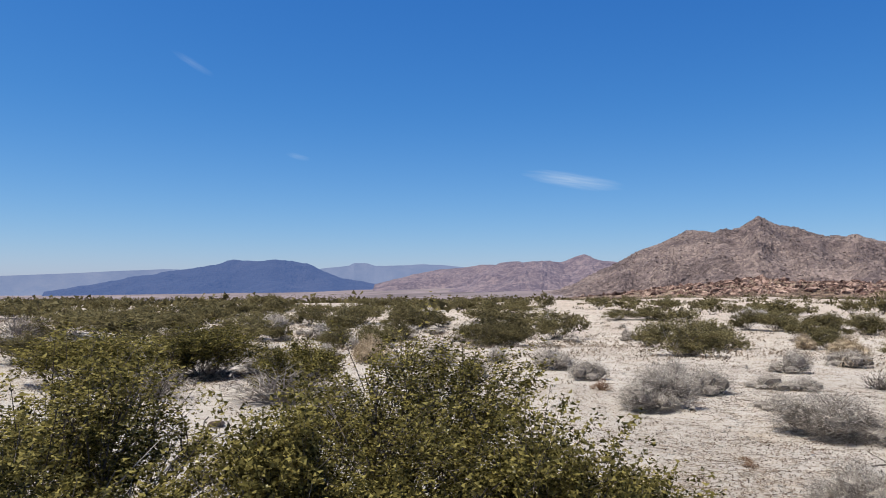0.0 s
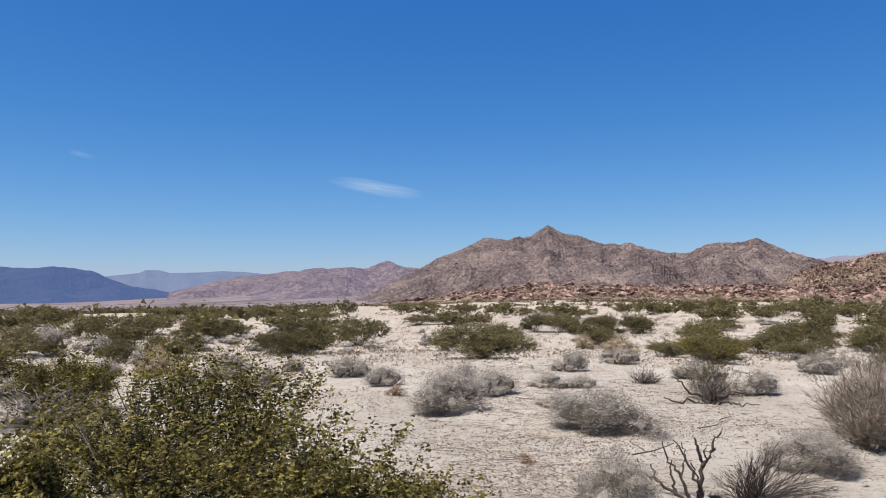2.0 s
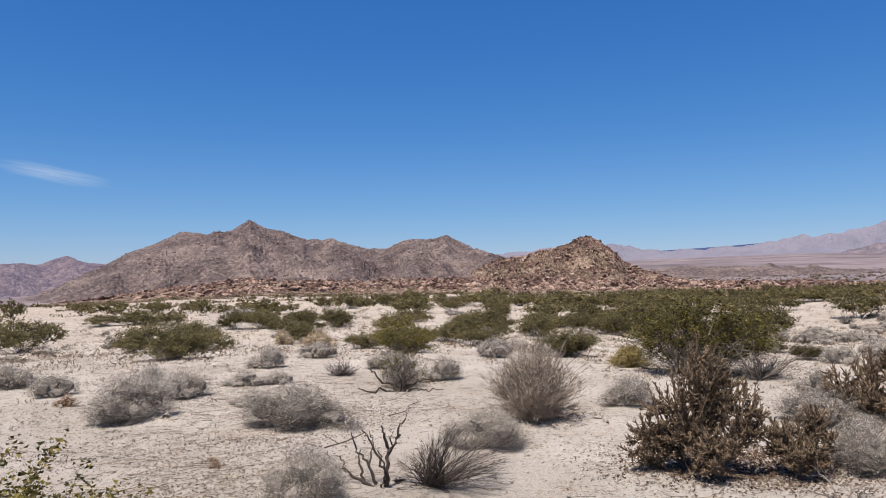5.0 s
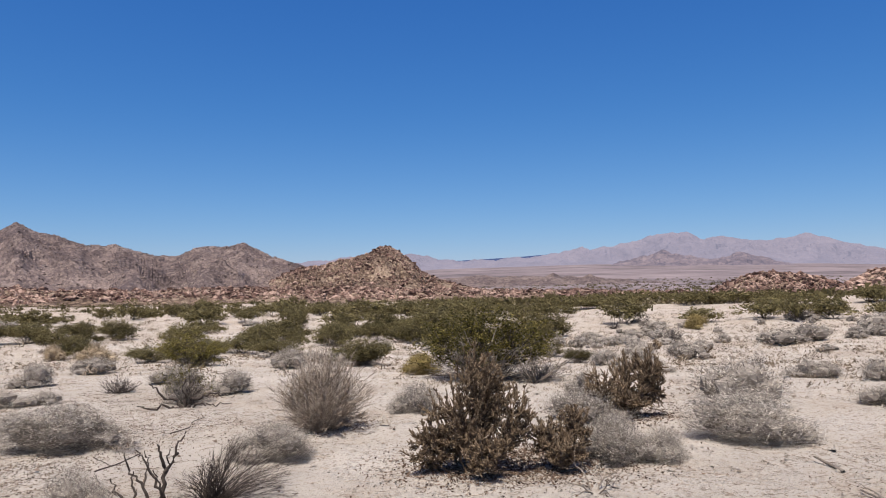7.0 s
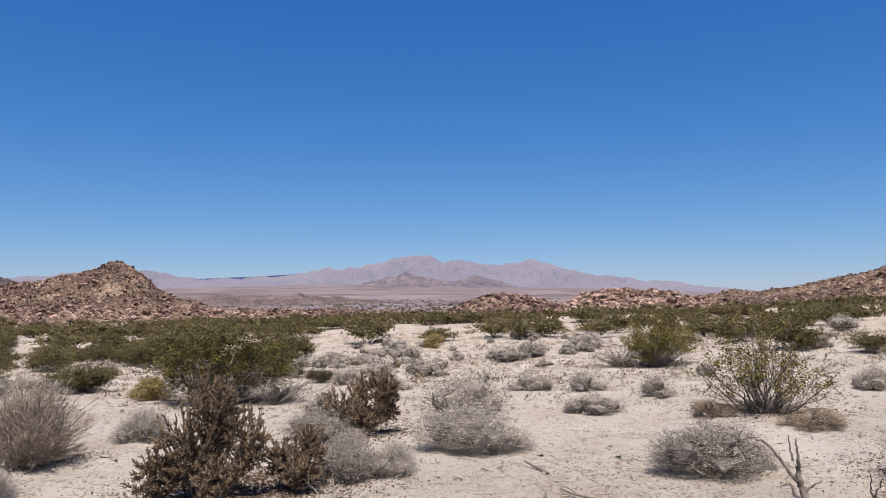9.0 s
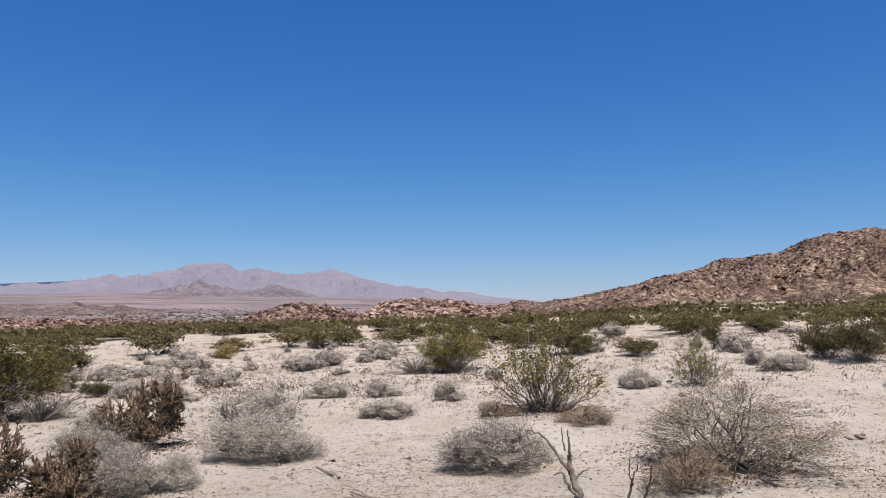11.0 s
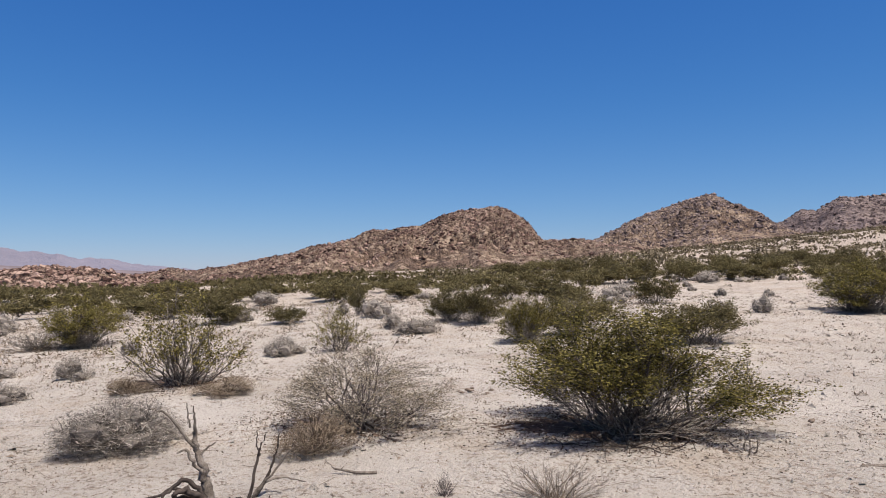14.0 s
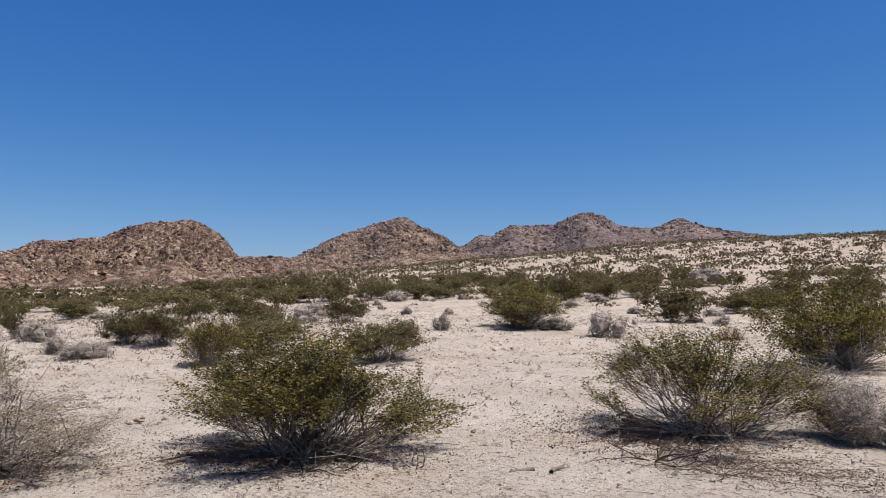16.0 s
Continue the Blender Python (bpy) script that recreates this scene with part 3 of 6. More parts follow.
def thicket_meshes(seed, stems=36, tips=8000, inner=900, flecks=3000, hair=0.005, fleck=0.012, thick=0.0045, run=0.13, lobes=6, up=0.45, low=0.62, heart=0.5, twig_mat=None, tip_mat=None, pinch=1.0):
    """A dry bush: stems from one foot, twigs that fork from them, and a coat of fine twig ends and dry leaves over several clumps."""
    rng = np.random.default_rng(seed)
    clumps = clumps_of(rng, lobes)
    ends, _ = shell(rng, clumps, stems, 0.45, 0.9)
    P = bent(rng.normal(size=(stems, 3)) * np.array([0.06, 0.06, 0.0]), ends, 5, rng, -0.03, 0.05)
    wood = [tubes(P, np.linspace(1, 0.35, 5)[None] * thick * rng.uniform(0.6, 1.4, (stems, 1)), 3)]
    q, _ = shell(rng, clumps, inner, 0.55, 0.97)
    _, base = forked(rng, P, q, 0.25, 0.95)
    wood.append(tubes(np.stack([base, q], 1), np.array([[1.0, 0.5]]) * hair * 0.6 * rng.uniform(0.7, 1.4, (inner, 1)), 3))
    made = [mesh_of("twigwork", *joined(*wood), twig_mat or SHADED_TWIG)]
    # dark solid lumps added in the clumps, for dense twigs and inner shade
    if heart:
        centre, half = clumps
        V, F, n = [], [], 0
        for c, h in zip(centre, half):
            v = ROUGH_BLOCK[0] * 2 * h * heart * rng.uniform(0.75, 1.25, (len(ROUGH_BLOCK[0]), 1)) + c
            v[:, 2] = np.maximum(v[:, 2], -0.01)
            V.append(v), F.append(ROUGH_BLOCK[1] + n)
            n += len(v)
        made.append(mesh_of("thicket", np.concatenate(V), np.concatenate(F), twig_mat or SHADED_TWIG))
    t, out = shell(rng, clumps, tips, low, 1.0)
    way = out * np.array([0.6, 0.6, 0.4]) + np.array([0, 0, up]) + rng.normal(size=(tips, 3)) * 0.4
    way /= np.linalg.norm(way, axis=1, keepdims=True)
    b = t - way * run * rng.uniform(0.4, 1.4, (tips, 1))
    b[:, 2] = np.maximum(b[:, 2], 0.0)
    coat = [strands(b, t, hair * rng.uniform(0.6, 1.5, tips), rng)]
    if flecks:
        f, _ = shell(rng, clumps, flecks, low, 1.02)
        coat.append(blades(f, fleck * rng.uniform(0.6, 1.3, flecks), rng, 0.5, 0.4))
    V, F = joined(*coat)
    V[:, :2] *= pinch + (1 - pinch) * np.clip(V[:, 2:] / 0.5, 0, 1) ** 0.7
    made.append(mesh_of("foliage", V, F, tip_mat or FLECK))
    return made


def broom_meshes(seed, stems=150, tips=8000, hair=0.0046, thick=0.0042, run=0.12, low=0.12, lie=0.6, twig_mat=None, tip_mat=None, bow=-0.06, lean=(0.0, 0.0)):
    """A bush of straight stems that fan out of one foot, each beset with fine twigs that follow it; lie: how far the lowest stems reach."""
    rng = np.random.default_rng(seed)
    az, el = np.arange(stems) * 2.4 + rng.uniform(-0.4, 0.4, stems), np.arcsin(rng.uniform(low, 1, stems) ** 0.8)
    reach = (lie + (1 - lie) * np.sin(el) ** 1.5) * rng.uniform(0.72, 1.0, stems) * (1 + 0.12 * np.sin(2 * az + seed) + 0.1 * np.sin(5 * az + 3 * el))
    ends = np.stack([0.8 * reach * np.cos(el) * np.cos(az), 0.8 * reach * np.cos(el) * np.sin(az), reach * np.sin(el)], 1)
    ends[:, :2] += np.array(lean)
    P = bent(rng.normal(size=(stems, 3)) * np.array([0.035, 0.035, 0.0]), ends, 5, rng, bow, 0.035)
    P[..., 2] = np.maximum(P[..., 2], 0.0)
    made = [mesh_of("twigwork", *tubes(P, np.linspace(1, 0.35, 5)[None] * thick * rng.uniform(0.6, 1.4, (stems, 1)), 3), twig_mat or BRUSH)]
    if tips:
        k = rng.integers(0, stems, tips)
        u = (0.3 + 0.7 * rng.beta(1.6, 1.0, tips)) * 3.999
        i, fr = u.astype(int), (u % 1)[:, None]
        b = P[k, i] * (1 - fr) + P[k, i + 1] * fr
        way = P[k, i + 1] - P[k, i]
        way = way / (np.linalg.norm(way, axis=1, keepdims=True) + 1e-9) + rng.normal(size=(tips, 3)) * 0.38 + np.array([0, 0, 0.12])
        t = b + way * run * rng.uniform(0.4, 1.3, (tips, 1))
        t[:, 2] = np.maximum(t[:, 2], 0.01)
        made.append(mesh_of("foliage", *strands(b, t, hair * rng.uniform(0.6, 1.5, tips), rng), tip_mat or TAN_TWIG))
    return made


def block_mould(fine):
    bm = bmesh.new()
    bmesh.ops.create_icosphere(bm, subdivisions=fine, radius=0.5)
    bm.verts.index_update()
    v = np.array([p.co[:] for p in bm.verts])
    f = np.array([[q.index for q in p.verts] for p in bm.faces])
    bm.free()
    return v, f


ROUGH_BLOCK, FINE_BLOCK = block_mould(1), block_mould(2)


def withered_meshes(seed, twigs=170, thick=0.006, upright=0.1, ragged=0.17, brush=260, hair=0.010):
    """A low withered bush: bare spreading branches, side twigs and a few fine tips."""
    rng = np.random.default_rng(seed)
    az = rng.uniform(0, 2 * math.pi, twigs)
    el = np.arcsin(rng.uniform(0.02 + upright, 1, twigs))
    end = dome_point(az, el, rng.uniform(0.75, 1.0, twigs) ** 0.6 * swelling(az, el, seed, ragged))
    start = end * rng.uniform(0.03, 0.25, (twigs, 1)) * np.array([1, 1, 0.3])
    P = bent(start, end * 0.95, 4, rng, 0.06, 0.06)
    R = np.linspace(1, 0.4, 4)[None] * thick * rng.uniform(0.7, 1.6, (twigs, 1))
    v = rng.uniform(0.3, 0.95, (twigs, 1))
    ts = P[:, 1] * (1 - v) + P[:, 3] * v
    way = rng.normal(size=(twigs, 3)) + end
    way /= np.linalg.norm(way, axis=1, keepdims=True)
    te = ts + way * rng.uniform(0.04, 0.12, (twigs, 1))
    te[:, 2] = np.maximum(te[:, 2], 0.015)
    wood = joined(tubes(P, R, 3), tubes(np.stack([ts, te], 1), np.array([[1.0, 0.5]]) * thick * 0.7 * np.ones((twigs, 1)), 3))
    ba, be = rng.uniform(0, 2 * math.pi, brush), np.arcsin(rng.uniform(upright * 0.5, 1, brush))
    swell = swelling(ba, be, seed, ragged)
    base = dome_point(ba, be, swell * rng.uniform(0.78, 0.95, brush))
    tip = dome_point(ba, be, swell * rng.uniform(0.88, 1.01, brush)) + rng.normal(size=(brush, 3)) * 0.035
    tip[:, 2] = np.maximum(tip[:, 2], 0.0)
    return [mesh_of("twigwork", *wood, TWIG), mesh_of("foliage", *strands(base, tip, hair * rng.uniform(0.6, 1.5, brush), rng), TWIG)]


SHADY = []


def plant(name, meshes, x, y, width, height, label, category, group="", turn=None, rng=random.Random(5), sink=0.02):
    """One bush: an empty at its foot that holds its parts; a part may hold a finer one."""
    base = new(name)
    base.empty_display_size = 0.1
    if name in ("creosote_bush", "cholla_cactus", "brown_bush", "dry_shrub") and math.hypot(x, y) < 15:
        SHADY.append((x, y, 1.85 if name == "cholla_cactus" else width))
    for me in meshes:
        me, held = me if isinstance(me, tuple) else (me, None)
        ob = part(me.name.split(".")[0], me, base)
        if held is not None:
            fine = part(held.name.split(".")[0], held, ob)
            if fine.name.startswith("twigwork"):
                fine["kind"] = "stuff"
    angle = rng.uniform(0, 360) if turn is None else turn
    base.matrix_basis = pose(x, y, float(ground_z(x, y)) - sink, 0, 0, angle) @ Matrix.Diagonal((width, width, height, 1))
    return tagged(base, label, category, group)


# ---- the ground: one sheet to the horizon ----
def ripple_waves():
    """Wind ripples, footprints and small hummocks: waves of three sizes, each out to where it can still be told."""
    rng = np.random.default_rng(3)
    made = []
    for size, amount, near, far in ((1.3, 0.010, 20, 60), (0.5, 0.007, 12, 26), (0.22, 0.004, 5, 9)):
        for _ in range(5):
            w, k = rng.uniform(0, 2 * math.pi), 2 * math.pi / (size * rng.uniform(0.7, 1.4))
            made.append((math.cos(w) * k, math.sin(w) * k, rng.uniform(0, 6), amount * 0.5, near, far))
    return made


RIPPLES = ripple_waves()


def ground_top(x, y):
    """The ground with its ripples."""
    x, y = np.asarray(x, float), np.asarray(y, float)
    z, r = ground_z(x, y), np.hypot(x, y)
    for kx, ky, start, amount, near, far in RIPPLES:
        z = z + amount * np.sin(x * kx + y * ky + start) * (1 - smooth(near, far, r))
    return z


def build_ground():
    rings = np.concatenate([[0.0, 0.5, 1.0], np.geomspace(1.6, 60, 190), np.geomspace(62, 4900, 80)])
    n = 330
    a = np.arange(n) * 2 * math.pi / n
    X, Y = rings[:, None] * np.sin(a), rings[:, None] * np.cos(a)
    Z = ground_top(X, Y)
    # a shallow runnel with a sharp near bank
    for x0, y0, x1, y1, deep in ((3.5, 6.35, 5.3, 7.3, 0.10), (5.3, 7.3, 7.4, 8.3, 0.06)):
        dx, dy = x1 - x0, y1 - y0
        u = ((X - x0) * dx + (Y - y0) * dy) / (dx * dx + dy * dy)
        side = ((X - x0) * -dy + (Y - y0) * dx) / math.hypot(dx, dy)
        Z = Z - deep * np.exp(-(np.maximum(side, 0) / 0.35) ** 2) * np.exp(-(np.minimum(side, 0) / 0.1) ** 2) * smooth(-0.1, 0.15, u) * (1 - smooth(0.85, 1.1, u))
    V = np.stack([X, Y, Z], -1).reshape(-1, 3)
    i = np.arange(len(rings) * n).reshape(len(rings), n)
    j = np.roll(i, -1, axis=1)
    F = np.stack([i[:-1], i[1:], j[1:], j[:-1]], -1).reshape(-1, 4)
    ob = new("ground", mesh_of("ground", V, F, SAND, flat=False))
    return tagged(ob, "pale sandy desert ground with fine gravel", "ground", kind="structure")


build_ground()


# ---- hills: a crest line by bearing and elevation, with a foot before and behind it ----
def crest(bearings, crests, b):
    order = np.argsort(bearings)
    return np.interp(b, np.asarray(bearings, float)[order], np.asarray(crests, float)[order])


def hill_surface(bearings, crests, dist, depth, rough, seed, cols, rows=46, back_depth=0.7, scale=1.0, foot=0.0, power=1.15, skew=0.0, jag=0.0):
    """Grid of a hill; its slopes fall from the crest to the ground with gullies and ribs."""
    b = np.linspace(min(bearings), max(bearings), cols)
    e = crest(bearings, crests, b)
    if jag:
        e = e + jag * np.array([noise.fractal(Vector((q * 1.1, seed * 3.1, 0.5)), 0.8, 2.1, 4) for q in b])
    v = np.linspace(-1, back_depth, rows)
    B, Vv = np.meshgrid(b, v)
    wander = np.array([noise.noise(Vector((q * 0.35, seed, 0.0))) for q in b]) * depth * 0.22
    r = dist + wander[None] + Vv * depth
    B = B + skew * Vv
    X, Y = -np.sin(np.radians(B)) * r, np.cos(np.radians(B)) * r
    G = ground_z(X, Y) - foot
    top = EYE + (dist + wander)[None] * np.tan(np.radians(e))[None]
    base = np.minimum(ground_z(-np.sin(np.radians(b)) * dist, np.cos(np.radians(b)) * dist)[None] - foot, top)
    tall = np.maximum(top - base, 0)
    prof = np.clip(1 - np.abs(Vv), 0, 1) ** power
    N = np.zeros_like(X)
    for q in range(rows):
        for c in range(cols):
            p = Vector((X[q, c] * scale, Y[q, c] * scale, seed * 7.3))
            N[q, c] = noise.ridged_multi_fractal(p, 0.9, 2.1, 5, 1.0, 2.0) - 1.1
    grow = np.minimum(prof * 3, 1) * (1 - 0.82 * prof**4)
    Z = G * (1 - prof) + (base + tall) * prof + rough * N * grow * np.minimum(tall, tall.max() * 0.6 + 1e-6)
    edge = np.minimum(np.arange(cols), np.arange(cols)[::-1]) / 3.0
    Z = np.where(edge[None] < 1, Z * edge[None] + (G - 0.6) * (1 - edge[None]), Z)
    Z[0], Z[-1] = G[0] - 1.0, G[-1] - 1.0
    return X, Y, Z


def hill_mesh(name, mat, **shape):
    X, Y, Z = hill_surface(**shape)
    V = np.stack([X, Y, Z], -1).reshape(-1, 3)
    i = np.arange(X.size).reshape(X.shape)
    F = np.stack([i[:-1, 1:], i[1:, 1:], i[1:, :-1], i[:-1, :-1]], -1).reshape(-1, 4)
    F = F[:, ::-1]
    return mesh_of(name, V, F, mat), (X, Y, Z)


def bearing_list(*pairs):
    return [p[0] for p in pairs], [p[1] for p in pairs]


def mountain(name, label, mat, pairs, dist, depth, rough=0.2, seed=1, cols=180, **more):
    bearings, crests = bearing_list(*pairs)
    me, _ = hill_mesh(name, mat, bearings=bearings, crests=crests, dist=dist, depth=depth, rough=rough, seed=seed, cols=cols, **more)
    return tagged(new(name, me), label, "mountain", kind="structure")


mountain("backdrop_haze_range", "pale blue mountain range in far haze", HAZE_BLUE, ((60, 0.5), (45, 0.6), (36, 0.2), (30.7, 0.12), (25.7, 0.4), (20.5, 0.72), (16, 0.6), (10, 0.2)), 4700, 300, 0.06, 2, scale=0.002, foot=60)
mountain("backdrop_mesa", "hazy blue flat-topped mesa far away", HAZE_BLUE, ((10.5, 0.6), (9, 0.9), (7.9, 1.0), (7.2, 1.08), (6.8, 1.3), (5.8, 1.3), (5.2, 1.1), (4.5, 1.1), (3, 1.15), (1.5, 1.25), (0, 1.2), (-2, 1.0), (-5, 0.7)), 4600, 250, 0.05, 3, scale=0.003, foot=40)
mountain("backdrop_dark_hill", "dark volcanic hill across the plain, blue with painted haze", HAZE_DARK, ((28.5, -1.0), (27, -0.78), (23.8, -0.2), (20.1, 0.55), (17, 1.05), (15.8, 1.42), (14.2, 1.32), (12.7, 1.48), (11, 1.32), (10.3, 1.18), (9, 0.65), (7.9, 0.2), (6.2, -0.1), (4, -0.5)), 3000, 420, 0.2, 4, scale=0.006, foot=25, jag=0.07)
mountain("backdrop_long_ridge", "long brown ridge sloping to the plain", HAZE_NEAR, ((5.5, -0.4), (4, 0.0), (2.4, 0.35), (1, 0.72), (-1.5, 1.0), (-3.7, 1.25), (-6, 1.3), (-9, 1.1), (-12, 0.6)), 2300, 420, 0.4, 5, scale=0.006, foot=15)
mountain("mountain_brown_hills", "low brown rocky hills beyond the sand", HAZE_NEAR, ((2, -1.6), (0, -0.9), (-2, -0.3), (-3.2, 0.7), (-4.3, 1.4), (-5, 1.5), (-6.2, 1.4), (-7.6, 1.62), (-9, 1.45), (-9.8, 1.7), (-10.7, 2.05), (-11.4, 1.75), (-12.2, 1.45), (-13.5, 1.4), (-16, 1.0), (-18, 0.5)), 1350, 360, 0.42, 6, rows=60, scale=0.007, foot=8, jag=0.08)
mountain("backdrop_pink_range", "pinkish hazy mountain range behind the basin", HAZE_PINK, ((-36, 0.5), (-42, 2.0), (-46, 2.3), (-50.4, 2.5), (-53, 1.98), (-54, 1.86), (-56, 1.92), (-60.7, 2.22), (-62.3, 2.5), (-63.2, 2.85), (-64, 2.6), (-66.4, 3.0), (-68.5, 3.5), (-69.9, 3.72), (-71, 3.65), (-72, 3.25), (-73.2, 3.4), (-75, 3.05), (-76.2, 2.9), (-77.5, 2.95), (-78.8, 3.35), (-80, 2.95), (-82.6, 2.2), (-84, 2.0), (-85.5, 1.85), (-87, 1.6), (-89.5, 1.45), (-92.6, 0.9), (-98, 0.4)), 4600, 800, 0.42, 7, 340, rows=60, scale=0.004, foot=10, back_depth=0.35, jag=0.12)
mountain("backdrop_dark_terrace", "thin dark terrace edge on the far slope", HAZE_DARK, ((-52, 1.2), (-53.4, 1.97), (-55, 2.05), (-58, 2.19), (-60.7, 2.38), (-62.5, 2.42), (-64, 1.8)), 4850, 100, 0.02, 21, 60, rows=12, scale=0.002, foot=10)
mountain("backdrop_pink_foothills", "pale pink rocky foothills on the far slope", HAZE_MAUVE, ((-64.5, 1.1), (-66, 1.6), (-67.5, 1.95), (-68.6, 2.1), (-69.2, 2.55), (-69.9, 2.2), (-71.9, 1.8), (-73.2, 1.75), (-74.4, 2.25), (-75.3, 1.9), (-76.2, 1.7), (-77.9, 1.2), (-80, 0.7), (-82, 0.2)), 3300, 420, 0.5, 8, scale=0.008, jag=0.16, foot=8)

mountain("mountain_outcrop", "low brown rock outcrops on the far plain", RANGE, ((-51, 0.1), (-53, 0.55), (-55.5, 0.8), (-57.5, 0.62), (-59, 0.7), (-60.6, 0.55), (-61.2, 0.95), (-61.8, 0.6), (-63.4, 0.5), (-63.9, 0.85), (-64.5, 0.48), (-67, 0.3), (-70, 0.1), (-73, -0.2)), 1000, 130, 0.5, 22, 160, scale=0.03, foot=1, jag=0.1)


# ---- boulders: broken blocks ----
def block_shape(rng, mould):
    """A worn block: a ball cut by a few planes."""
    v = mould[0].copy()
    for _ in range(7):
        n = rng.normal(size=3)
        n /= np.linalg.norm(n)
        d = v @ n
        v = v - np.outer(np.maximum(d - rng.uniform(0.14, 0.34), 0), n)
    return v


def many_blocks(places, sizes, seed, mould=None):
    """Many blocks in one set of verts and faces."""
    rng = np.random.default_rng(seed)
    mould = mould or ROUGH_BLOCK
    forms = [block_shape(rng, mould) for _ in range(10)]
    V, F = [], []
    for k, (p, s) in enumerate(zip(places, sizes)):
        a, t = rng.uniform(0, 2 * math.pi), rng.uniform(-0.5, 0.5)
        m = np.array(Euler((t, t * 0.7, a)).to_matrix())
        stretch = np.array([rng.uniform(0.8, 1.5), rng.uniform(0.7, 1.1), rng.uniform(0.55, 1.0)])
        V.append((forms[k % 10] * stretch * s) @ m.T + p)
        F.append(mould[1] + len(mould[0]) * k)
    return np.concatenate(V), np.concatenate(F)


def boulder_hill(name, label, pairs, dist, depth, seed, count, size, rough=0.3, cols=260, soil=None, rock=None, singles=0, low=0.0, most=3.2, **more):
    """A hill of piled boulders: its body, single boulders on the near side, and the rest as one heap."""
    bearings, crests = bearing_list(*pairs)
    body, (X, Y, Z) = hill_mesh("slope", soil or ROCK_SOIL, bearings=bearings, crests=crests, dist=dist, depth=depth, rough=rough, seed=seed, cols=cols, **more)
    hill = new(name)
    part("slope", body, hill)
    rng = np.random.default_rng(seed + 50)
    rows = X.shape[0]
    face = int(rows * 0.68)
    got, at = 0, []
    H = Z - ground_z(X, Y)
    while got < count:
        q, c = rng.integers(0, face, 4000), rng.integers(2, X.shape[1] - 2, 4000)
        bare = np.sin(X[q, c] * 0.11 + seed) + np.sin(Y[q, c] * 0.13 - 1.7 * seed) + np.sin((X[q, c] - Y[q, c]) * 0.31 + seed)
        ok = (H[q, c] > low) & (bare < 0.3 + 3 * H[q, c] / (H.max() * 0.5 + 0.1)) & (rng.uniform(size=4000) < 0.35 + 0.65 * np.clip(H[q, c] / (H.max() * 0.6 + 0.1), 0, 1))
        q, c = q[ok], c[ok]
        f1, f2 = rng.uniform(0, 1, len(q)), rng.uniform(0, 1, len(q))
        q2, c2 = np.minimum(q + 1, rows - 1), np.minimum(c + 1, X.shape[1] - 1)
        one = [A[q, c] * (1 - f1) * (1 - f2) + A[q2, c] * f1 * (1 - f2) + A[q, c2] * (1 - f1) * f2 + A[q2, c2] * f1 * f2 for A in (X, Y, Z)]
        at.append(np.stack(one, 1))
        got += len(q)
    at = np.concatenate(at)[:count]
    s = size * np.exp(rng.normal(size=count) * 0.5)
    s = np.minimum(s, size * most)
    near = np.argsort(np.hypot(at[:, 0], at[:, 1]) - s * 6)[:singles]
    mask = np.ones(count, bool)
    mask[near] = False
    rest = part("rubble", mesh_of("rubble", *many_blocks(at[mask], s[mask], seed), rock or ROCK), hill, "heap of rust-brown boulders")
    rest["kind"] = "stuff"
    forms = []
    for k in range(8 if singles else 0):
        forms.append(mesh_of("boulder", block_shape(rng, FINE_BLOCK), FINE_BLOCK[1], ROCK))
    for k, q in enumerate(near):
        m = pose(*at[q], rng.uniform(-25, 25), rng.uniform(-25, 25), rng.uniform(0, 360))
        part("boulder", forms[k % 8], hill, at=m @ Matrix.Diagonal((s[q] * rng.uniform(0.9, 1.5), s[q], s[q] * rng.uniform(0.6, 1.0), 1)))
    return tagged(hill, label, "hill")


boulder_hill("rocky_mountain", "grey-brown rocky mountain with a pointed peak",
    ((-6.5, -1.3), (-9, -0.6), (-11, 0.3), (-13.5, 1.4), (-15.5, 2.5), (-16.8, 2.95), (-18.1, 3.55), (-20, 3.6), (-21.8, 3.85), (-23, 4.62), (-24, 4.1), (-25.1, 3.72), (-27.5, 2.95), (-28.3, 2.95), (-29, 3.2), (-30.2, 2.75), (-31.7, 2.5), (-33, 2.6), (-34.9, 2.9), (-36.8, 3.05), (-37.9, 3.4), (-38.6, 3.0), (-39.9, 2.35), (-42.6, 1.6), (-46, 0.8)),
    820, 340, 11, 9000, 1.7, rough=0.46, cols=420, rows=80, most=1.8, soil=RANGE, rock=RANGE_ROCK, scale=0.0085, foot=4, jag=0.1, low=4, power=1.0)
boulder_hill("boulder_hill", "reddish-brown boulder hill with a rounded top",
    ((-39.5, 0.4), (-41, 1.1), (-42.6, 1.6), (-43.8, 1.72), (-45, 2.1), (-46, 2.35), (-47.3, 2.6), (-47.8, 3.0), (-48.5, 3.1), (-49.1, 2.95), (-49.9, 2.45), (-51.2, 1.15), (-52.5, 0.55), (-54, 0.1), (-56, -0.4)),
    470, 170, 12, 4800, 1.4, rough=0.26, cols=260, rows=60, scale=0.05, foot=2, low=1, power=1.0)
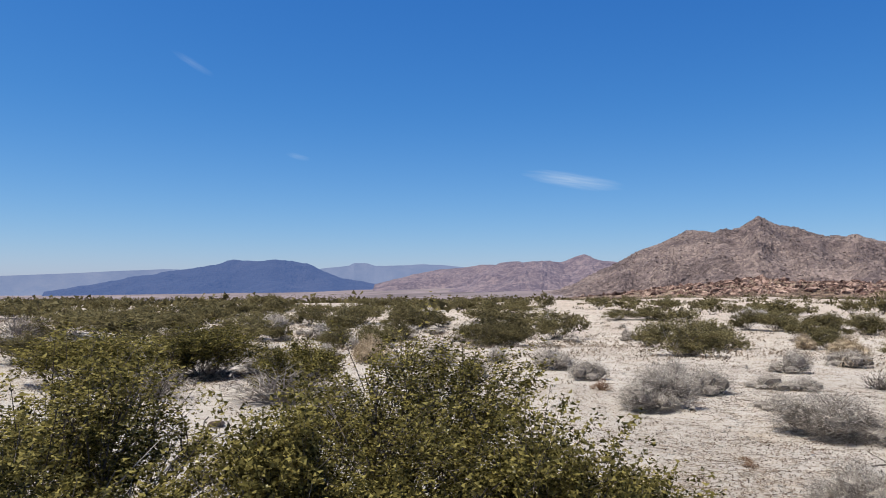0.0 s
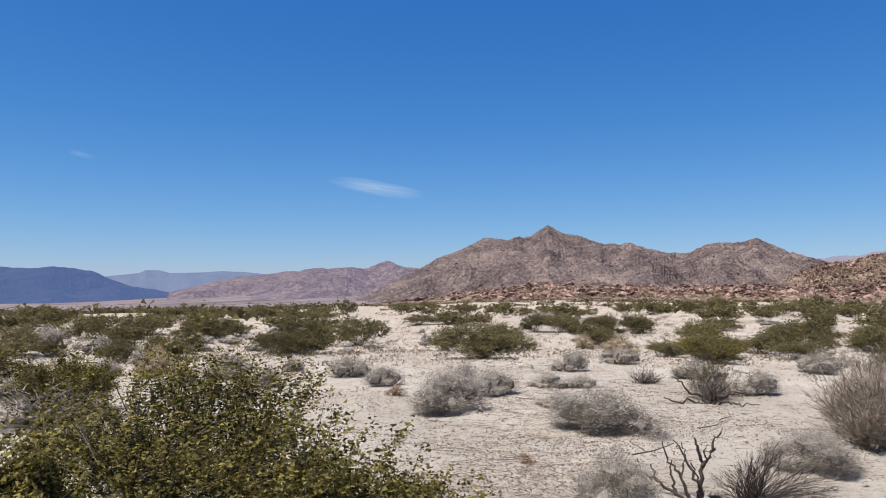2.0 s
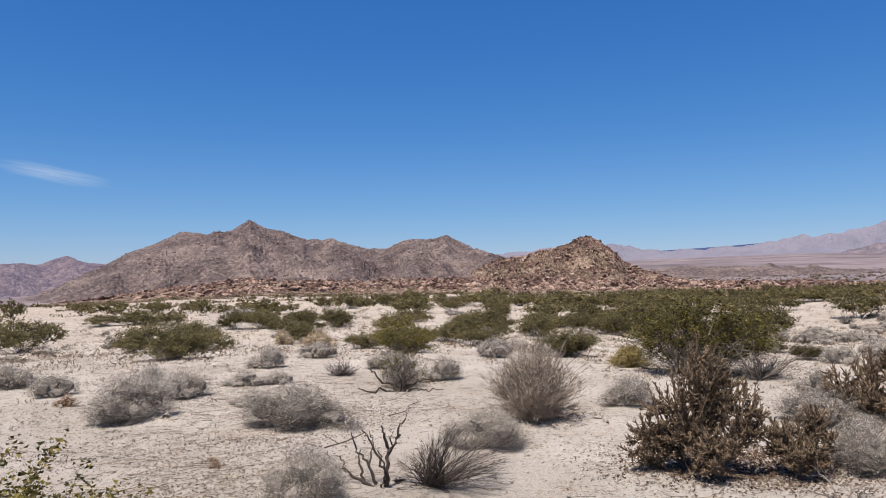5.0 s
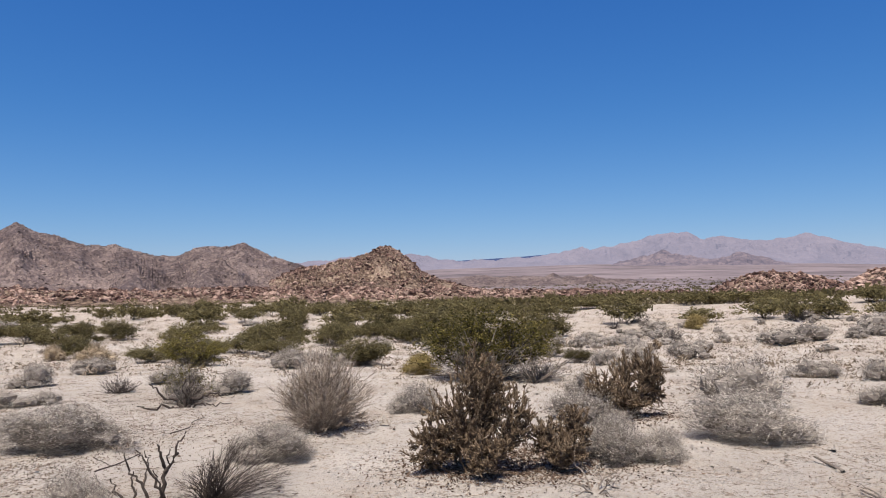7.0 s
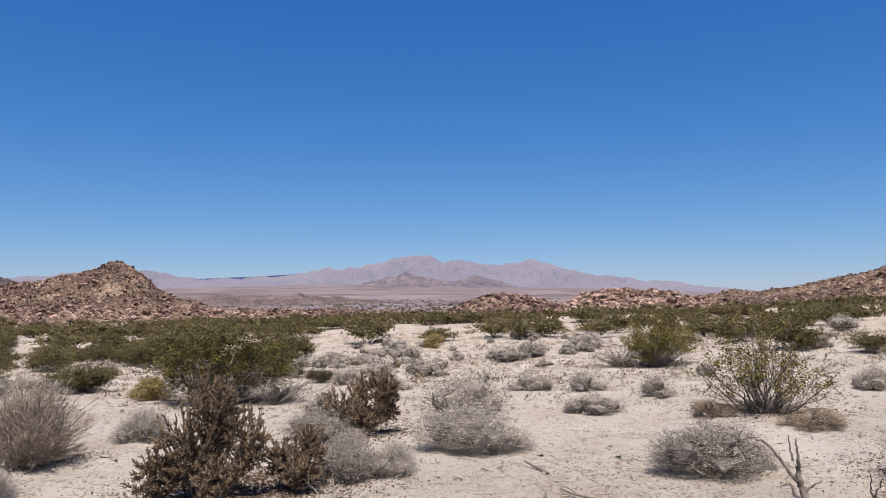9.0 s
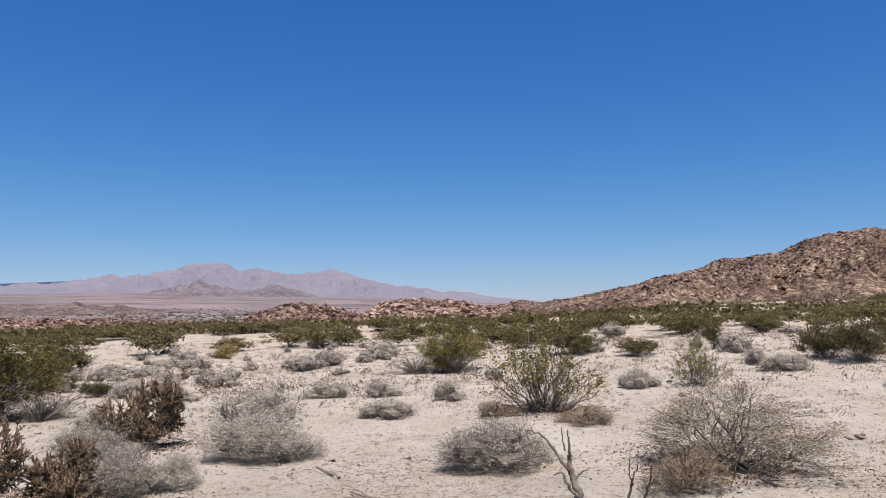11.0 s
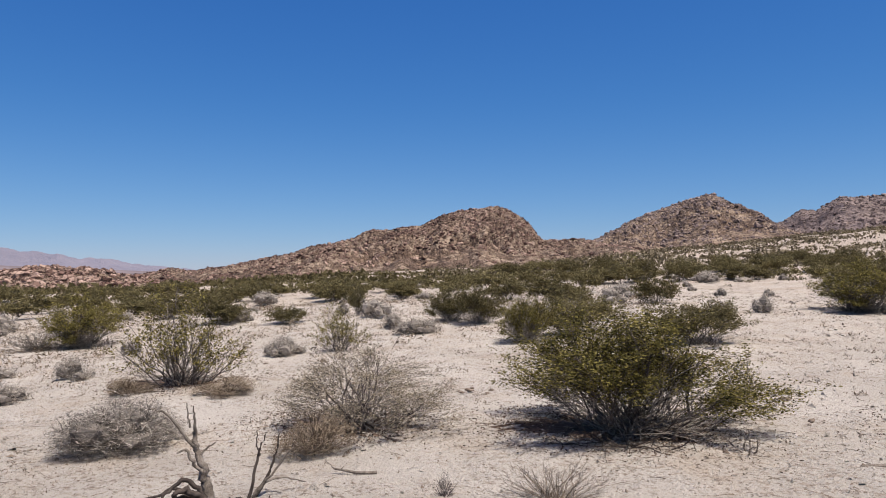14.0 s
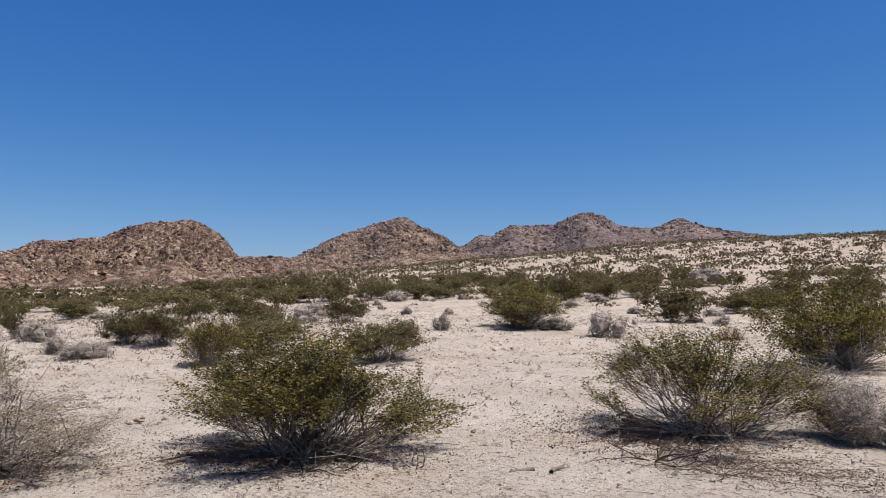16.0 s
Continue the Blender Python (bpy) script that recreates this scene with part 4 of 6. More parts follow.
boulder_hill("boulder_ridge", "low ridge of brown boulders above the sand",
    ((-6, -1.6), (-9, -1.3), (-13.5, -0.95), (-16, -0.5), (-18.8, -0.15), (-21, 0.05), (-23, 0.32), (-25, 0.0), (-28, 0.1), (-31.7, -0.1), (-35, 0.15), (-38, 0.12), (-42, 0.0), (-46, 0.0), (-50, -0.15), (-54, -0.3), (-57, -0.35), (-62, -0.45), (-68, -0.55), (-72, -0.75), (-76, -1.2)),
    265, 55, 13, 7500, 1.15, rough=0.32, cols=420, rows=30, scale=0.05, foot=0.6, low=1.3, singles=200)
boulder_hill("boulder_mound", "small mound of orange-brown boulders",
    ((-72.3, -0.7), (-73.2, -0.3), (-74.5, 0.35), (-76, 0.72), (-78, 0.48), (-79.5, 0.3), (-80.9, -0.2), (-82, -0.7)),
    175, 26, 14, 1700, 0.75, rough=0.3, cols=110, rows=30, scale=0.08, foot=0.6, low=0.2, singles=120)
boulder_hill("boulder_mound", "broad mound of orange-brown boulders",
    ((-80.5, -0.8), (-81.4, -0.1), (-82.5, 0.6), (-83.6, 0.8), (-84.7, 1.02), (-86.5, 0.9), (-88.7, 0.8), (-90, 0.4), (-91.5, 0.1), (-93.5, -0.4)),
    155, 26, 15, 2000, 0.72, rough=0.3, cols=130, rows=30, scale=0.08, foot=0.6, low=0.2, singles=150)
boulder_hill("boulder_hill", "steep rust-brown boulder hill with a cliff end",
    ((-88.5, -0.4), (-90, 0.15), (-92.3, 0.6), (-93.4, 0.85), (-95, 0.65), (-97.7, 1.15), (-99.5, 1.45), (-101.9, 1.9), (-103.5, 2.45), (-105, 2.6), (-106.5, 3.1), (-107.6, 3.6), (-109.6, 3.78), (-111.8, 4.0), (-112.8, 4.5), (-113.5, 4.9), (-115.5, 5.15), (-117.6, 5.42), (-118.5, 5.2), (-119.3, 4.7), (-120, 4.0), (-120.9, 2.75), (-122.5, 2.75), (-123.9, 2.85), (-126, 2.3), (-129, 1.8)),
    255, 95, 16, 15000, 0.66, rough=0.28, cols=480, rows=70, scale=0.08, foot=1, low=0.4, singles=260, power=1.0)
boulder_hill("boulder_hill", "grey-brown rocky hill with a rounded summit",
    ((-121.5, 1.4), (-123.5, 2.2), (-125.2, 2.85), (-126.7, 3.6), (-128.2, 4.35), (-129.5, 4.8), (-131.6, 5.55), (-133.1, 5.85), (-134.3, 5.35), (-135.3, 4.85), (-136.2, 4.5), (-137.3, 3.6), (-139, 2.8), (-141, 2.2)),
    390, 130, 17, 7000, 1.0, rock=RANGE_ROCK, rough=0.26, rows=60, cols=240, scale=0.05, foot=1, low=0.4, power=1.0)
boulder_hill("rocky_mountain", "twin-peaked grey-brown rocky mountain behind sandy slope",
    ((-134.5, 2.0), (-136.5, 3.0), (-137.3, 3.5), (-138.4, 3.9), (-139.1, 4.42), (-140, 4.3), (-141.4, 5.2), (-143.5, 5.2), (-144.9, 5.35), (-146, 5.9), (-146.9, 6.22), (-148.4, 5.9), (-149.2, 5.3), (-149.8, 5.0), (-151.8, 4.62), (-153, 5.1), (-154, 5.5), (-155, 5.1), (-156.2, 4.7), (-158.1, 4.1), (-161, 3.6), (-165, 3.0)),
    500, 170, 18, 4600, 1.4, rough=0.22, cols=340, rows=60, soil=RANGE, rock=RANGE_ROCK, scale=0.02, jag=0.12, foot=1, low=0.4, power=1.0)


# ---- plants: moulds, then one bush at a time ----
CREO_BIG = [creosote_meshes(20 + i, stems=38, twigs=28, leaves=38, leaf=0.0108, thick=0.0048, clump=0.012, split=True, folded=False, slim=0.72, skirt=190, lobes=20, size=0.62, shoots=0.12) for i in range(3)]
CREO_MID = [creosote_meshes(30 + i, stems=24, twigs=18, leaves=40, slim=0.45, lift=0.8, leaf=0.026, thick=0.0056, clump=0.018, skirt=130) for i in range(3)]
CREO_AFAR = [creosote_meshes(35 + i, leaf_mat=HAZED_LEAF, stems=18, twigs=15, leaves=34, slim=0.36, lift=1.1, leaf=0.037, thick=0.006, clump=0.022, sides=3, skirt=110) for i in range(4)]
CREO_FAR = [creosote_meshes(40 + i, leaf_mat=HAZED_LEAF, stems=12, twigs=12, leaves=25, slim=0.35, lift=1.2, leaf=0.057, thick=0.007, clump=0.03, sides=3, skirt=40) for i in range(4)]
CREO_BELT = [creosote_meshes(45 + i, leaf_mat=HAZED_LEAF, stems=6, twigs=8, leaves=17, slim=0.38, lift=1.2, leaf=0.1, thick=0.010, clump=0.045, sides=3, skirt=6) for i in range(4)]
CREO_OPEN = [creosote_meshes(50 + i, stems=26, twigs=14, leaves=40, slim=0.4, lift=0.9, leaf=0.024, thick=0.0066, clump=0.018, skirt=300, low=0.5) for i in range(2)]
CREO_WIDE = [creosote_meshes(65, stems=34, twigs=22, leaves=36, leaf=0.0112, thick=0.005, clump=0.012, split=True, skirt=150, lobes=18, size=0.62, low=0.4, shoots=0.12)]
CREO_SPARSE = [creosote_meshes(60, stems=26, twigs=9, leaves=28, leaf=0.0155, thick=0.006, clump=0.013, split=True, skirt=60, low=0.4)]
DOME_NEAR = [thicket_meshes(70 + i, 46, 8500, 700, 8000, 0.0044, 0.0135, 0.0036, run=0.075, lobes=6 + i % 3) for i in range(5)]
DOME_MID = [thicket_meshes(76 + i, 22, 2400, 200, 2400, 0.0080, 0.019, 0.005, run=0.09, lobes=5 + i % 3, heart=0.6) for i in range(5)]
DOME_FAR = [thicket_meshes(82 + i, 6, 620, 30, 260, 0.021, 0.045, 0.008, run=0.16, lobes=4 + i % 3, heart=0.68) for i in range(5)]
TAN = [thicket_meshes(90 + i, 30, 2600, 200, 800, 0.009, 0.024, lobes=5, twig_mat=STRAW, tip_mat=STRAW) for i in range(2)]
YEL = [thicket_meshes(92 + i, 30, 2400, 200, 900, 0.010, 0.026, lobes=4, twig_mat=YELLOW, tip_mat=YELLOW) for i in range(2)]
RUSTY = [thicket_meshes(94, 60, 900, 200, 300, 0.009, 0.03, twig_mat=RUST, tip_mat=RUST, heart=0)]
TUFT = [broom_meshes(96 + i, 90, 500, 0.010, 0.008, 0.14, low=0.2, twig_mat=STEM, tip_mat=STEM) for i in range(2)]
DEADLOW = [withered_meshes(106 + i) for i in range(2)]
BROWN = [broom_meshes(98, 220, 9000, 0.0042, 0.0032, 0.085, low=0.12, lie=0.68, bow=0.03) + thicket_meshes(97, 20, 15000, 200, 4500, 0.0044, 0.011, run=0.09, lobes=9, low=0.4, heart=0, tip_mat=TAN_TWIG, pinch=0.6)[-1:]]
LOW = [thicket_meshes(99, 60, 1800, 300, 700, 0.008, 0.02, twig_mat=BRUSH, tip_mat=BRUSH, heart=0)]
DRY = [creosote_meshes(101, stems=26, twigs=34, leaves=25, leaf=0.0135, slim=0.42, lift=0.4, thick=0.0098, clump=0.018, reach=0.14, spread=0.75, leaf_mat=DRY_LEAF, split=True, skirt=60, lobes=9, low=0.68, folded=False)]
TWIGGY = [broom_meshes(104, 120, 1600, 0.006, 0.005, 0.14, tip_mat=TWIG)]
pick = random.Random(11)


def creosote(x, y, w, h):
    far = math.hypot(x, y)
    moulds = CREO_BIG if far < 9 else CREO_MID if far < 15 else CREO_AFAR if far < 23 else CREO_FAR
    return plant("creosote_bush", pick.choice(moulds), x, y, w * 1.1, h * 1.0, "olive-green creosote bush on pale sand" if far < 26 else "distant olive-green creosote bush on sandy flat", "shrub", "creosote bushes", rng=pick)


def creosote_large(x, y, w, h):
    return plant("creosote_bush", pick.choice(CREO_BIG), x, y, w * 1.1, h * 1.0, "large olive-green creosote bush shading litter beneath", "shrub", "creosote bushes", rng=pick)


def creosote_wide(x, y, w, h):
    return plant("creosote_bush", CREO_WIDE[0], x, y, w * 1.1, h * 1.0, "spreading creosote bush with bare stems over brown litter", "shrub", "creosote bushes", rng=pick)


def creosote_open(x, y, w, h):
    return plant("creosote_bush", pick.choice(CREO_OPEN), x, y, w * 1.1, h * 1.0, "creosote bush with bare dark lower stems", "shrub", "creosote bushes", rng=pick)


def creosote_sparse(x, y, w, h):
    return plant("creosote_bush", pick.choice(CREO_SPARSE), x, y, w * 1.1, h * 1.0, "open creosote bush with sparse sunlit leaves", "shrub", "creosote bushes", rng=pick)


def burro_bush(x, y, w, h):
    moulds = DOME_NEAR if math.hypot(x, y) < 10 else DOME_MID if math.hypot(x, y) < 21 else DOME_FAR
    return plant("burro_bush", pick.choice(moulds), x, y, w * 1.12, h * 0.94, "rounded grey dry twiggy bush on sand", "shrub", "grey dry bushes", rng=pick)


def tan_bush(x, y, w, h):
    return plant("dry_bush", pick.choice(TAN), x, y, w, h, "small tan dried bush on sand", "shrub", rng=pick)


def straw_bush(x, y, w, h):
    return plant("straw_bush", pick.choice(TAN), x, y, w, h, "straw-coloured dried bush among grey bushes", "shrub", rng=pick)


def yellow_bush(x, y, w, h):
    return plant("yellow_bush", pick.choice(YEL), x, y, w, h, "yellow-green rounded bush on sand", "shrub", rng=pick)


def rust_bush(x, y, w, h):
    return plant("rust_bush", RUSTY[0], x, y, w, h, "low rust-brown withered bush", "shrub", rng=pick)


def dry_tuft(x, y, w, h):
    return plant("dry_tuft", pick.choice(TUFT), x, y, w, h, "dark spiky tuft of dry stalks", "plant", rng=pick)


def brown_bush(x, y, w, h):
    return plant("brown_bush", BROWN[0], x, y, w * 0.92, h, "tall grey-brown twiggy bush fanning upwards", "shrub", rng=pick)


def brown_low(x, y, w, h):
    return plant("brown_low_bush", LOW[0], x, y, w, h, "low brown withered bush hugging the sand", "shrub", rng=pick)


def dead_branches(x, y, w, h):
    return plant("dead_bush", pick.choice(DEADLOW), x, y, w * 1.2, h, "grey dead branches of a withered bush", "shrub", rng=pick)


def dry_shrub(x, y, w, h):
    return plant("dry_shrub", DRY[0], x, y, w * 1.28, h * 1.06, "half-bare shrub with dark stems and tan leaves", "shrub", rng=pick)


def twiggy_shrub(x, y, w, h):
    return plant("twiggy_shrub", TWIGGY[0], x, y, w, h, "small bare grey twiggy shrub", "shrub", rng=pick)


creosote(-5.26, 11.31, 2.5, 1.02)
creosote(-4.0, 12.7, 2.3, 1.14)
creosote(-1.97, 10.4, 1.5, 0.95)
creosote(-8.11, 14.9, 1.94, 0.88)
creosote(-9.29, 21.69, 2.87, 1.09)
creosote(-6.78, 19.85, 2.08, 0.97)
creosote(-6.63, 25.6, 2.41, 1.11)
burro_bush(-3.25, 13.81, 1.19, 0.63)
burro_bush(-0.88, 14.08, 0.75, 0.42)
creosote(-2.11, 23.68, 1.09, 0.71)
burro_bush(-4.37, 25.96, 1.2, 0.79)
dead_branches(-4.85, 12.22, 1.11, 0.48)
dead_branches(-3.8, 9.9, 1.0, 0.5)
dead_branches(-2.1, 9.7, 1.4, 0.55)
creosote(-3.78, 28.12, 2.16, 1.32)
creosote(-1.1, 38.28, 2.91, 1.32)
creosote(1.98, 25.66, 2.74, 1.51)
creosote(4.91, 32.21, 2.97, 1.62)
creosote(6.04, 18.51, 2.22, 1.34)
creosote(14.88, 33.26, 1.94, 1.23)
creosote(16.75, 32.98, 1.97, 0.97)
creosote(18.15, 32.15, 1.82, 1.0)
creosote(10.7, 45.4, 2.12, 0.88)
creosote(12.97, 45.53, 3.59, 0.88)
creosote(-12.57, 55.62, 3.11, 1.63)
creosote(-15.29, 54.94, 3.11, 1.63)
creosote(-6.7, 37.22, 2.3, 1.25)
creosote(-11.83, 23.27, 2.98, 1.07)
creosote(-11.25, 27.95, 2.98, 1.01)
creosote(-25.28, 45.01, 3.53, 1.16)
creosote(-15.51, 50.01, 2.62, 1.57)
creosote(-17.75, 49.27, 2.62, 1.57)
burro_bush(-7.14, 31.18, 1.7, 0.96)
burro_bush(1.13, 15.66, 0.57, 0.4)
burro_bush(2.06, 13.85, 1.02, 0.48)
burro_bush(2.38, 12.28, 0.77, 0.39)
burro_bush(2.67, 9.38, 1.02, 0.62)
burro_bush(3.74, 10.65, 0.82, 0.46)
burro_bush(3.42, 11.15, 0.71, 0.52)
burro_bush(6.31, 13.55, 0.94, 0.51)
burro_bush(4.87, 11.2, 0.7, 0.29)
burro_bush(5.29, 11.03, 0.61, 0.27)
burro_bush(4.21, 9.37, 0.59, 0.26)
burro_bush(4.06, 7.63, 1.27, 0.54)
tan_bush(11.01, 22.71, 0.86, 0.57)
burro_bush(8.45, 15.61, 1.01, 0.47)
straw_bush(11.16, 20.48, 1.33, 0.66)
dry_tuft(6.57, 11.29, 0.5, 0.31)
burro_bush(0.5, 12.75, 0.73, 0.4)
straw_bush(-1.56, 16.19, 1.24, 0.58)
burro_bush(-0.34, 34.22, 1.3, 0.46)
burro_bush(-1.33, 27.96, 0.96, 0.38)
dead_branches(-12.37, 21.77, 1.24, 0.79)
rust_bush(2.31, 10.94, 0.43, 0.21)
burro_bush(17.25, 42.1, 2.42, 0.96)
burro_bush(7.68, 30.62, 0.96, 0.52)
burro_bush(-2.63, 16.77, 0.78, 0.38)
burro_bush(2.66, 4.87, 0.59, 0.47)
dry_tuft(6.73, 11.31, 0.49, 0.26)
creosote_open(10.61, 15.16, 1.67, 0.98)
burro_bush(7.96, 11.88, 1.02, 0.39)
burro_bush(7.66, 9.85, 0.82, 0.47)
burro_bush(11.63, 13.05, 1.03, 0.59)
creosote(14.99, 19.21, 1.74, 0.83)
creosote(20.62, 23.33, 2.23, 1.16)
creosote(13.51, 12.83, 1.61, 0.8)
creosote(16.57, 24.66, 2.02, 0.99)
creosote(22.5, 22.62, 1.93, 0.95)
creosote(17.17, 30.11, 1.83, 0.98)
creosote(15.81, 34.61, 1.72, 1.14)
creosote(27.83, 24.1, 2.5, 1.38)
creosote(30.07, 23.41, 2.88, 1.57)
brown_bush(6.05, 6.04, 1.12, 0.93)
burro_bush(4.79, 5.46, 0.82, 0.4)
yellow_bush(11.61, 9.27, 1.0, 0.48)
burro_bush(7.67, 6.1, 0.77, 0.44)
burro_bush(-0.1, 14.63, 1.11, 0.59)
straw_bush(-1.61, 16.68, 0.95, 0.69)
creosote(-1.63, 39.56, 3.3, 1.24)
creosote(-4.63, 38.08, 2.62, 1.44)
creosote_open(11.51, 7.63, 2.59, 1.52)
dead_branches(11.84, 6.67, 1.02, 0.41)
dead_branches(6.55, 9.35, 0.75, 0.42)
creosote_sparse(6.9, 9.9, 0.95, 0.8)
burro_bush(6.53, 2.8, 0.8, 0.47)
burro_bush(6.79, 2.53, 0.6, 0.34)
burro_bush(8.29, 3.91, 1.03, 0.43)
burro_bush(10.44, 5.12, 0.54, 0.41)
yellow_bush(11.44, 9.0, 0.82, 0.49)
burro_bush(10.36, 2.82, 1.33, 0.76)
burro_bush(8.16, 2.06, 1.32, 0.56)
burro_bush(29.18, 14.34, 1.03, 0.48)
burro_bush(31.44, 13.35, 1.29, 0.46)
burro_bush(20.11, 6.64, 0.99, 0.5)
yellow_bush(35.66, 11.92, 1.31, 0.76)
burro_bush(26.39, 6.28, 1.27, 0.56)
burro_bush(26.44, 5.33, 1.46, 0.72)
burro_bush(15.13, 3.01, 0.69, 0.41)
creosote(17.19, 8.64, 0.9, 0.51)
creosote(31.01, 16.92, 2.13, 1.37)
creosote(27.62, 21.66, 2.92, 1.57)
burro_bush(26.12, 11.83, 0.87, 0.43)
burro_bush(34.84, 13.57, 1.69, 0.61)
burro_bush(13.05, 12.73, 0.83, 0.4)
creosote(13.69, 12.65, 1.63, 0.86)
burro_bush(15.22, 5.83, 0.86, 0.33)
burro_bush(15.29, 2.73, 0.73, 0.38)
burro_bush(14.75, 1.76, 0.92, 0.46)
burro_bush(11.37, 1.17, 0.96, 0.34)
burro_bush(13.51, 0.36, 0.73, 0.42)
burro_bush(25.7, 5.67, 1.63, 0.62)
burro_bush(29.59, 5.3, 0.73, 0.45)
burro_bush(31.55, 3.84, 1.68, 0.85)
burro_bush(27.42, 3.97, 0.75, 0.37)
burro_bush(39.75, 8.07, 1.84, 0.73)
creosote_open(21.9, 0.65, 2.31, 1.63)
dead_branches(21.72, 1.63, 1.56, 0.58)
creosote_sparse(11.56, -1.17, 2.1, 1.8)
brown_low(11.08, -0.43, 0.79, 0.28)
brown_low(10.27, -1.55, 1.01, 0.26)
burro_bush(7.66, -0.3, 1.33, 0.54)
burro_bush(15.28, -3.2, 0.73, 0.48)
burro_bush(21.17, 7.47, 1.05, 0.57)
yellow_bush(37.22, 12.33, 1.19, 0.71)
burro_bush(28.43, 12.3, 0.7, 0.37)
burro_bush(27.02, 12.4, 0.9, 0.4)
burro_bush(15.66, -3.46, 0.79, 0.45)
burro_bush(17.1, -6.88, 1.13, 0.48)
burro_bush(18.91, -6.93, 0.91, 0.5)
burro_bush(23.06, -7.8, 1.13, 0.83)
burro_bush(31.25, 3.65, 1.31, 0.85)
burro_bush(29.37, 4.16, 0.81, 0.44)
creosote_sparse(15.05, -4.42, 1.41, 1.27)
creosote(19.8, -8.97, 1.79, 1.25)
creosote(18.31, -9.17, 1.69, 1.3)
creosote_open(13.86, -8.0, 1.32, 1.18)
creosote(45.41, -17.07, 2.2, 1.45)
creosote(45.99, -12.6, 3.24, 1.71)
creosote(25.19, -3.28, 2.29, 1.17)
creosote(29.92, -1.84, 2.03, 1.16)
creosote(23.52, -5.04, 1.45, 0.71)
dry_shrub(7.31, -2.47, 1.53, 0.91)
brown_low(6.5, -1.8, 0.8, 0.42)
creosote(26.85, -16.8, 2.86, 1.41)
creosote(29.05, -15.82, 2.24, 1.23)
dry_tuft(17.94, 4.57, 0.42, 0.36)
burro_bush(27.72, 9.95, 0.8, 0.4)
burro_bush(26.69, 11.81, 1.11, 0.48)
creosote_large(6.0, -4.7, 2.62, 1.38)
creosote_open(15.03, -19.64, 3.13, 1.67)
burro_bush(13.96, -20.03, 1.27, 0.53)
burro_bush(12.03, -19.69, 1.41, 1.02)
burro_bush(15.78, -16.72, 0.72, 0.64)
burro_bush(15.64, -15.01, 1.03, 0.44)
creosote(20.54, -16.8, 1.78, 1.21)
burro_bush(21.75, -16.0, 1.21, 0.8)
creosote(20.72, -13.45, 1.66, 1.09)
creosote(40.08, -14.94, 1.61, 1.09)
creosote(49.3, -12.88, 3.46, 1.6)
burro_bush(46.61, -8.53, 2.14, 1.06)
burro_bush(38.49, -35.74, 2.21, 0.86)
burro_bush(26.35, -42.44, 1.5, 0.67)
creosote(53.91, -56.95, 3.4, 2.2)
creosote(56.41, -54.49, 3.4, 2.2)
creosote(55.07, -69.89, 3.4, 2.2)
creosote(58.41, -67.11, 3.4, 2.2)
creosote(42.25, -65.59, 3.4, 2.2)
creosote(45.41, -63.45, 3.4, 2.2)
creosote(31.67, -56.11, 2.62, 2.18)
creosote(33.71, -54.91, 2.62, 2.18)
twiggy_shrub(4.45, -2.91, 0.68, 0.28)
dry_tuft(4.85, -2.3, 0.16, 0.19)
creosote_wide(3.74, -8.14, 2.72, 1.26)
creosote_open(4.81, -16.29, 3.0, 2.0)
burro_bush(2.36, -8.68, 1.04, 0.7)
dead_branches(4.17, -12.65, 1.7, 0.5)
burro_bush(7.70, -13.32, 0.85, 0.55)
rust_bush(9.06, -21.40, 1.1, 0.45)
creosote(13.67, -27.17, 3.4, 1.9)
burro_bush(29.94, -66.82, 3.97, 2.31)
creosote(14.75, -37.65, 3.93, 1.79)
creosote(11.51, -42.61, 3.17, 2.2)
creosote(14.25, -41.77, 3.17, 2.2)
creosote(37.02, -64.65, 3.4, 2.2)
creosote(39.88, -62.93, 3.4, 2.2)
burro_bush(12.33, -47.87, 2.22, 1.32)
burro_bush(16.13, -45.38, 2.89, 1.29)
creosote(33.87, -69.45, 3.14, 2.2)
creosote(36.39, -68.17, 3.14, 2.2)
creosote(40.09, -14.97, 2.25, 1.34)
creosote(24.73, -7.73, 0.78, 1.16)
burro_bush(35.87, -33.27, 1.62, 0.8)
burro_bush(27.01, -20.41, 1.52, 0.75)
creosote(37.54, -39.22, 2.45, 1.05)
creosote(82.63, -48.1, 3.4, 2.2)
creosote(84.51, -44.7, 3.4, 2.2)
burro_bush(24.62, -36.56, 0.99, 0.59)
creosote_open(5.4, -21.27, 0.98, 1.78)
creosote(11.84, -10.84, 2.14, 1.1)
creosote(14.38, -9.55, 2.05, 1.26)
creosote(74.63, -45.0, 3.4, 2.2)
creosote(76.45, -41.84, 3.4, 2.2)
creosote(65.24, -46.69, 3.4, 2.18)
creosote(67.4, -43.51, 3.4, 2.18)
creosote(57.75, -45.68, 3.4, 2.2)
creosote(59.83, -42.92, 3.4, 2.2)
creosote(37.74, -32.55, 2.56, 1.97)
creosote(39.2, -30.77, 2.56, 1.97)
creosote(38.11, -37.68, 2.9, 1.59)
creosote(39.89, -35.78, 2.9, 1.59)
creosote(49.96, -53.98, 3.4, 2.2)
creosote(52.84, -51.16, 3.4, 2.2)
creosote(49.11, -59.36, 3.4, 2.2)
creosote(51.99, -56.86, 3.4, 2.2)
creosote(46.35, -60.28, 3.4, 2.06)
creosote(48.73, -58.36, 3.4, 2.06)
creosote(28.55, -41.78, 2.69, 1.81)
creosote(30.51, -40.36, 2.69, 1.81)
creosote(27.17, -44.68, 2.97, 2.1)
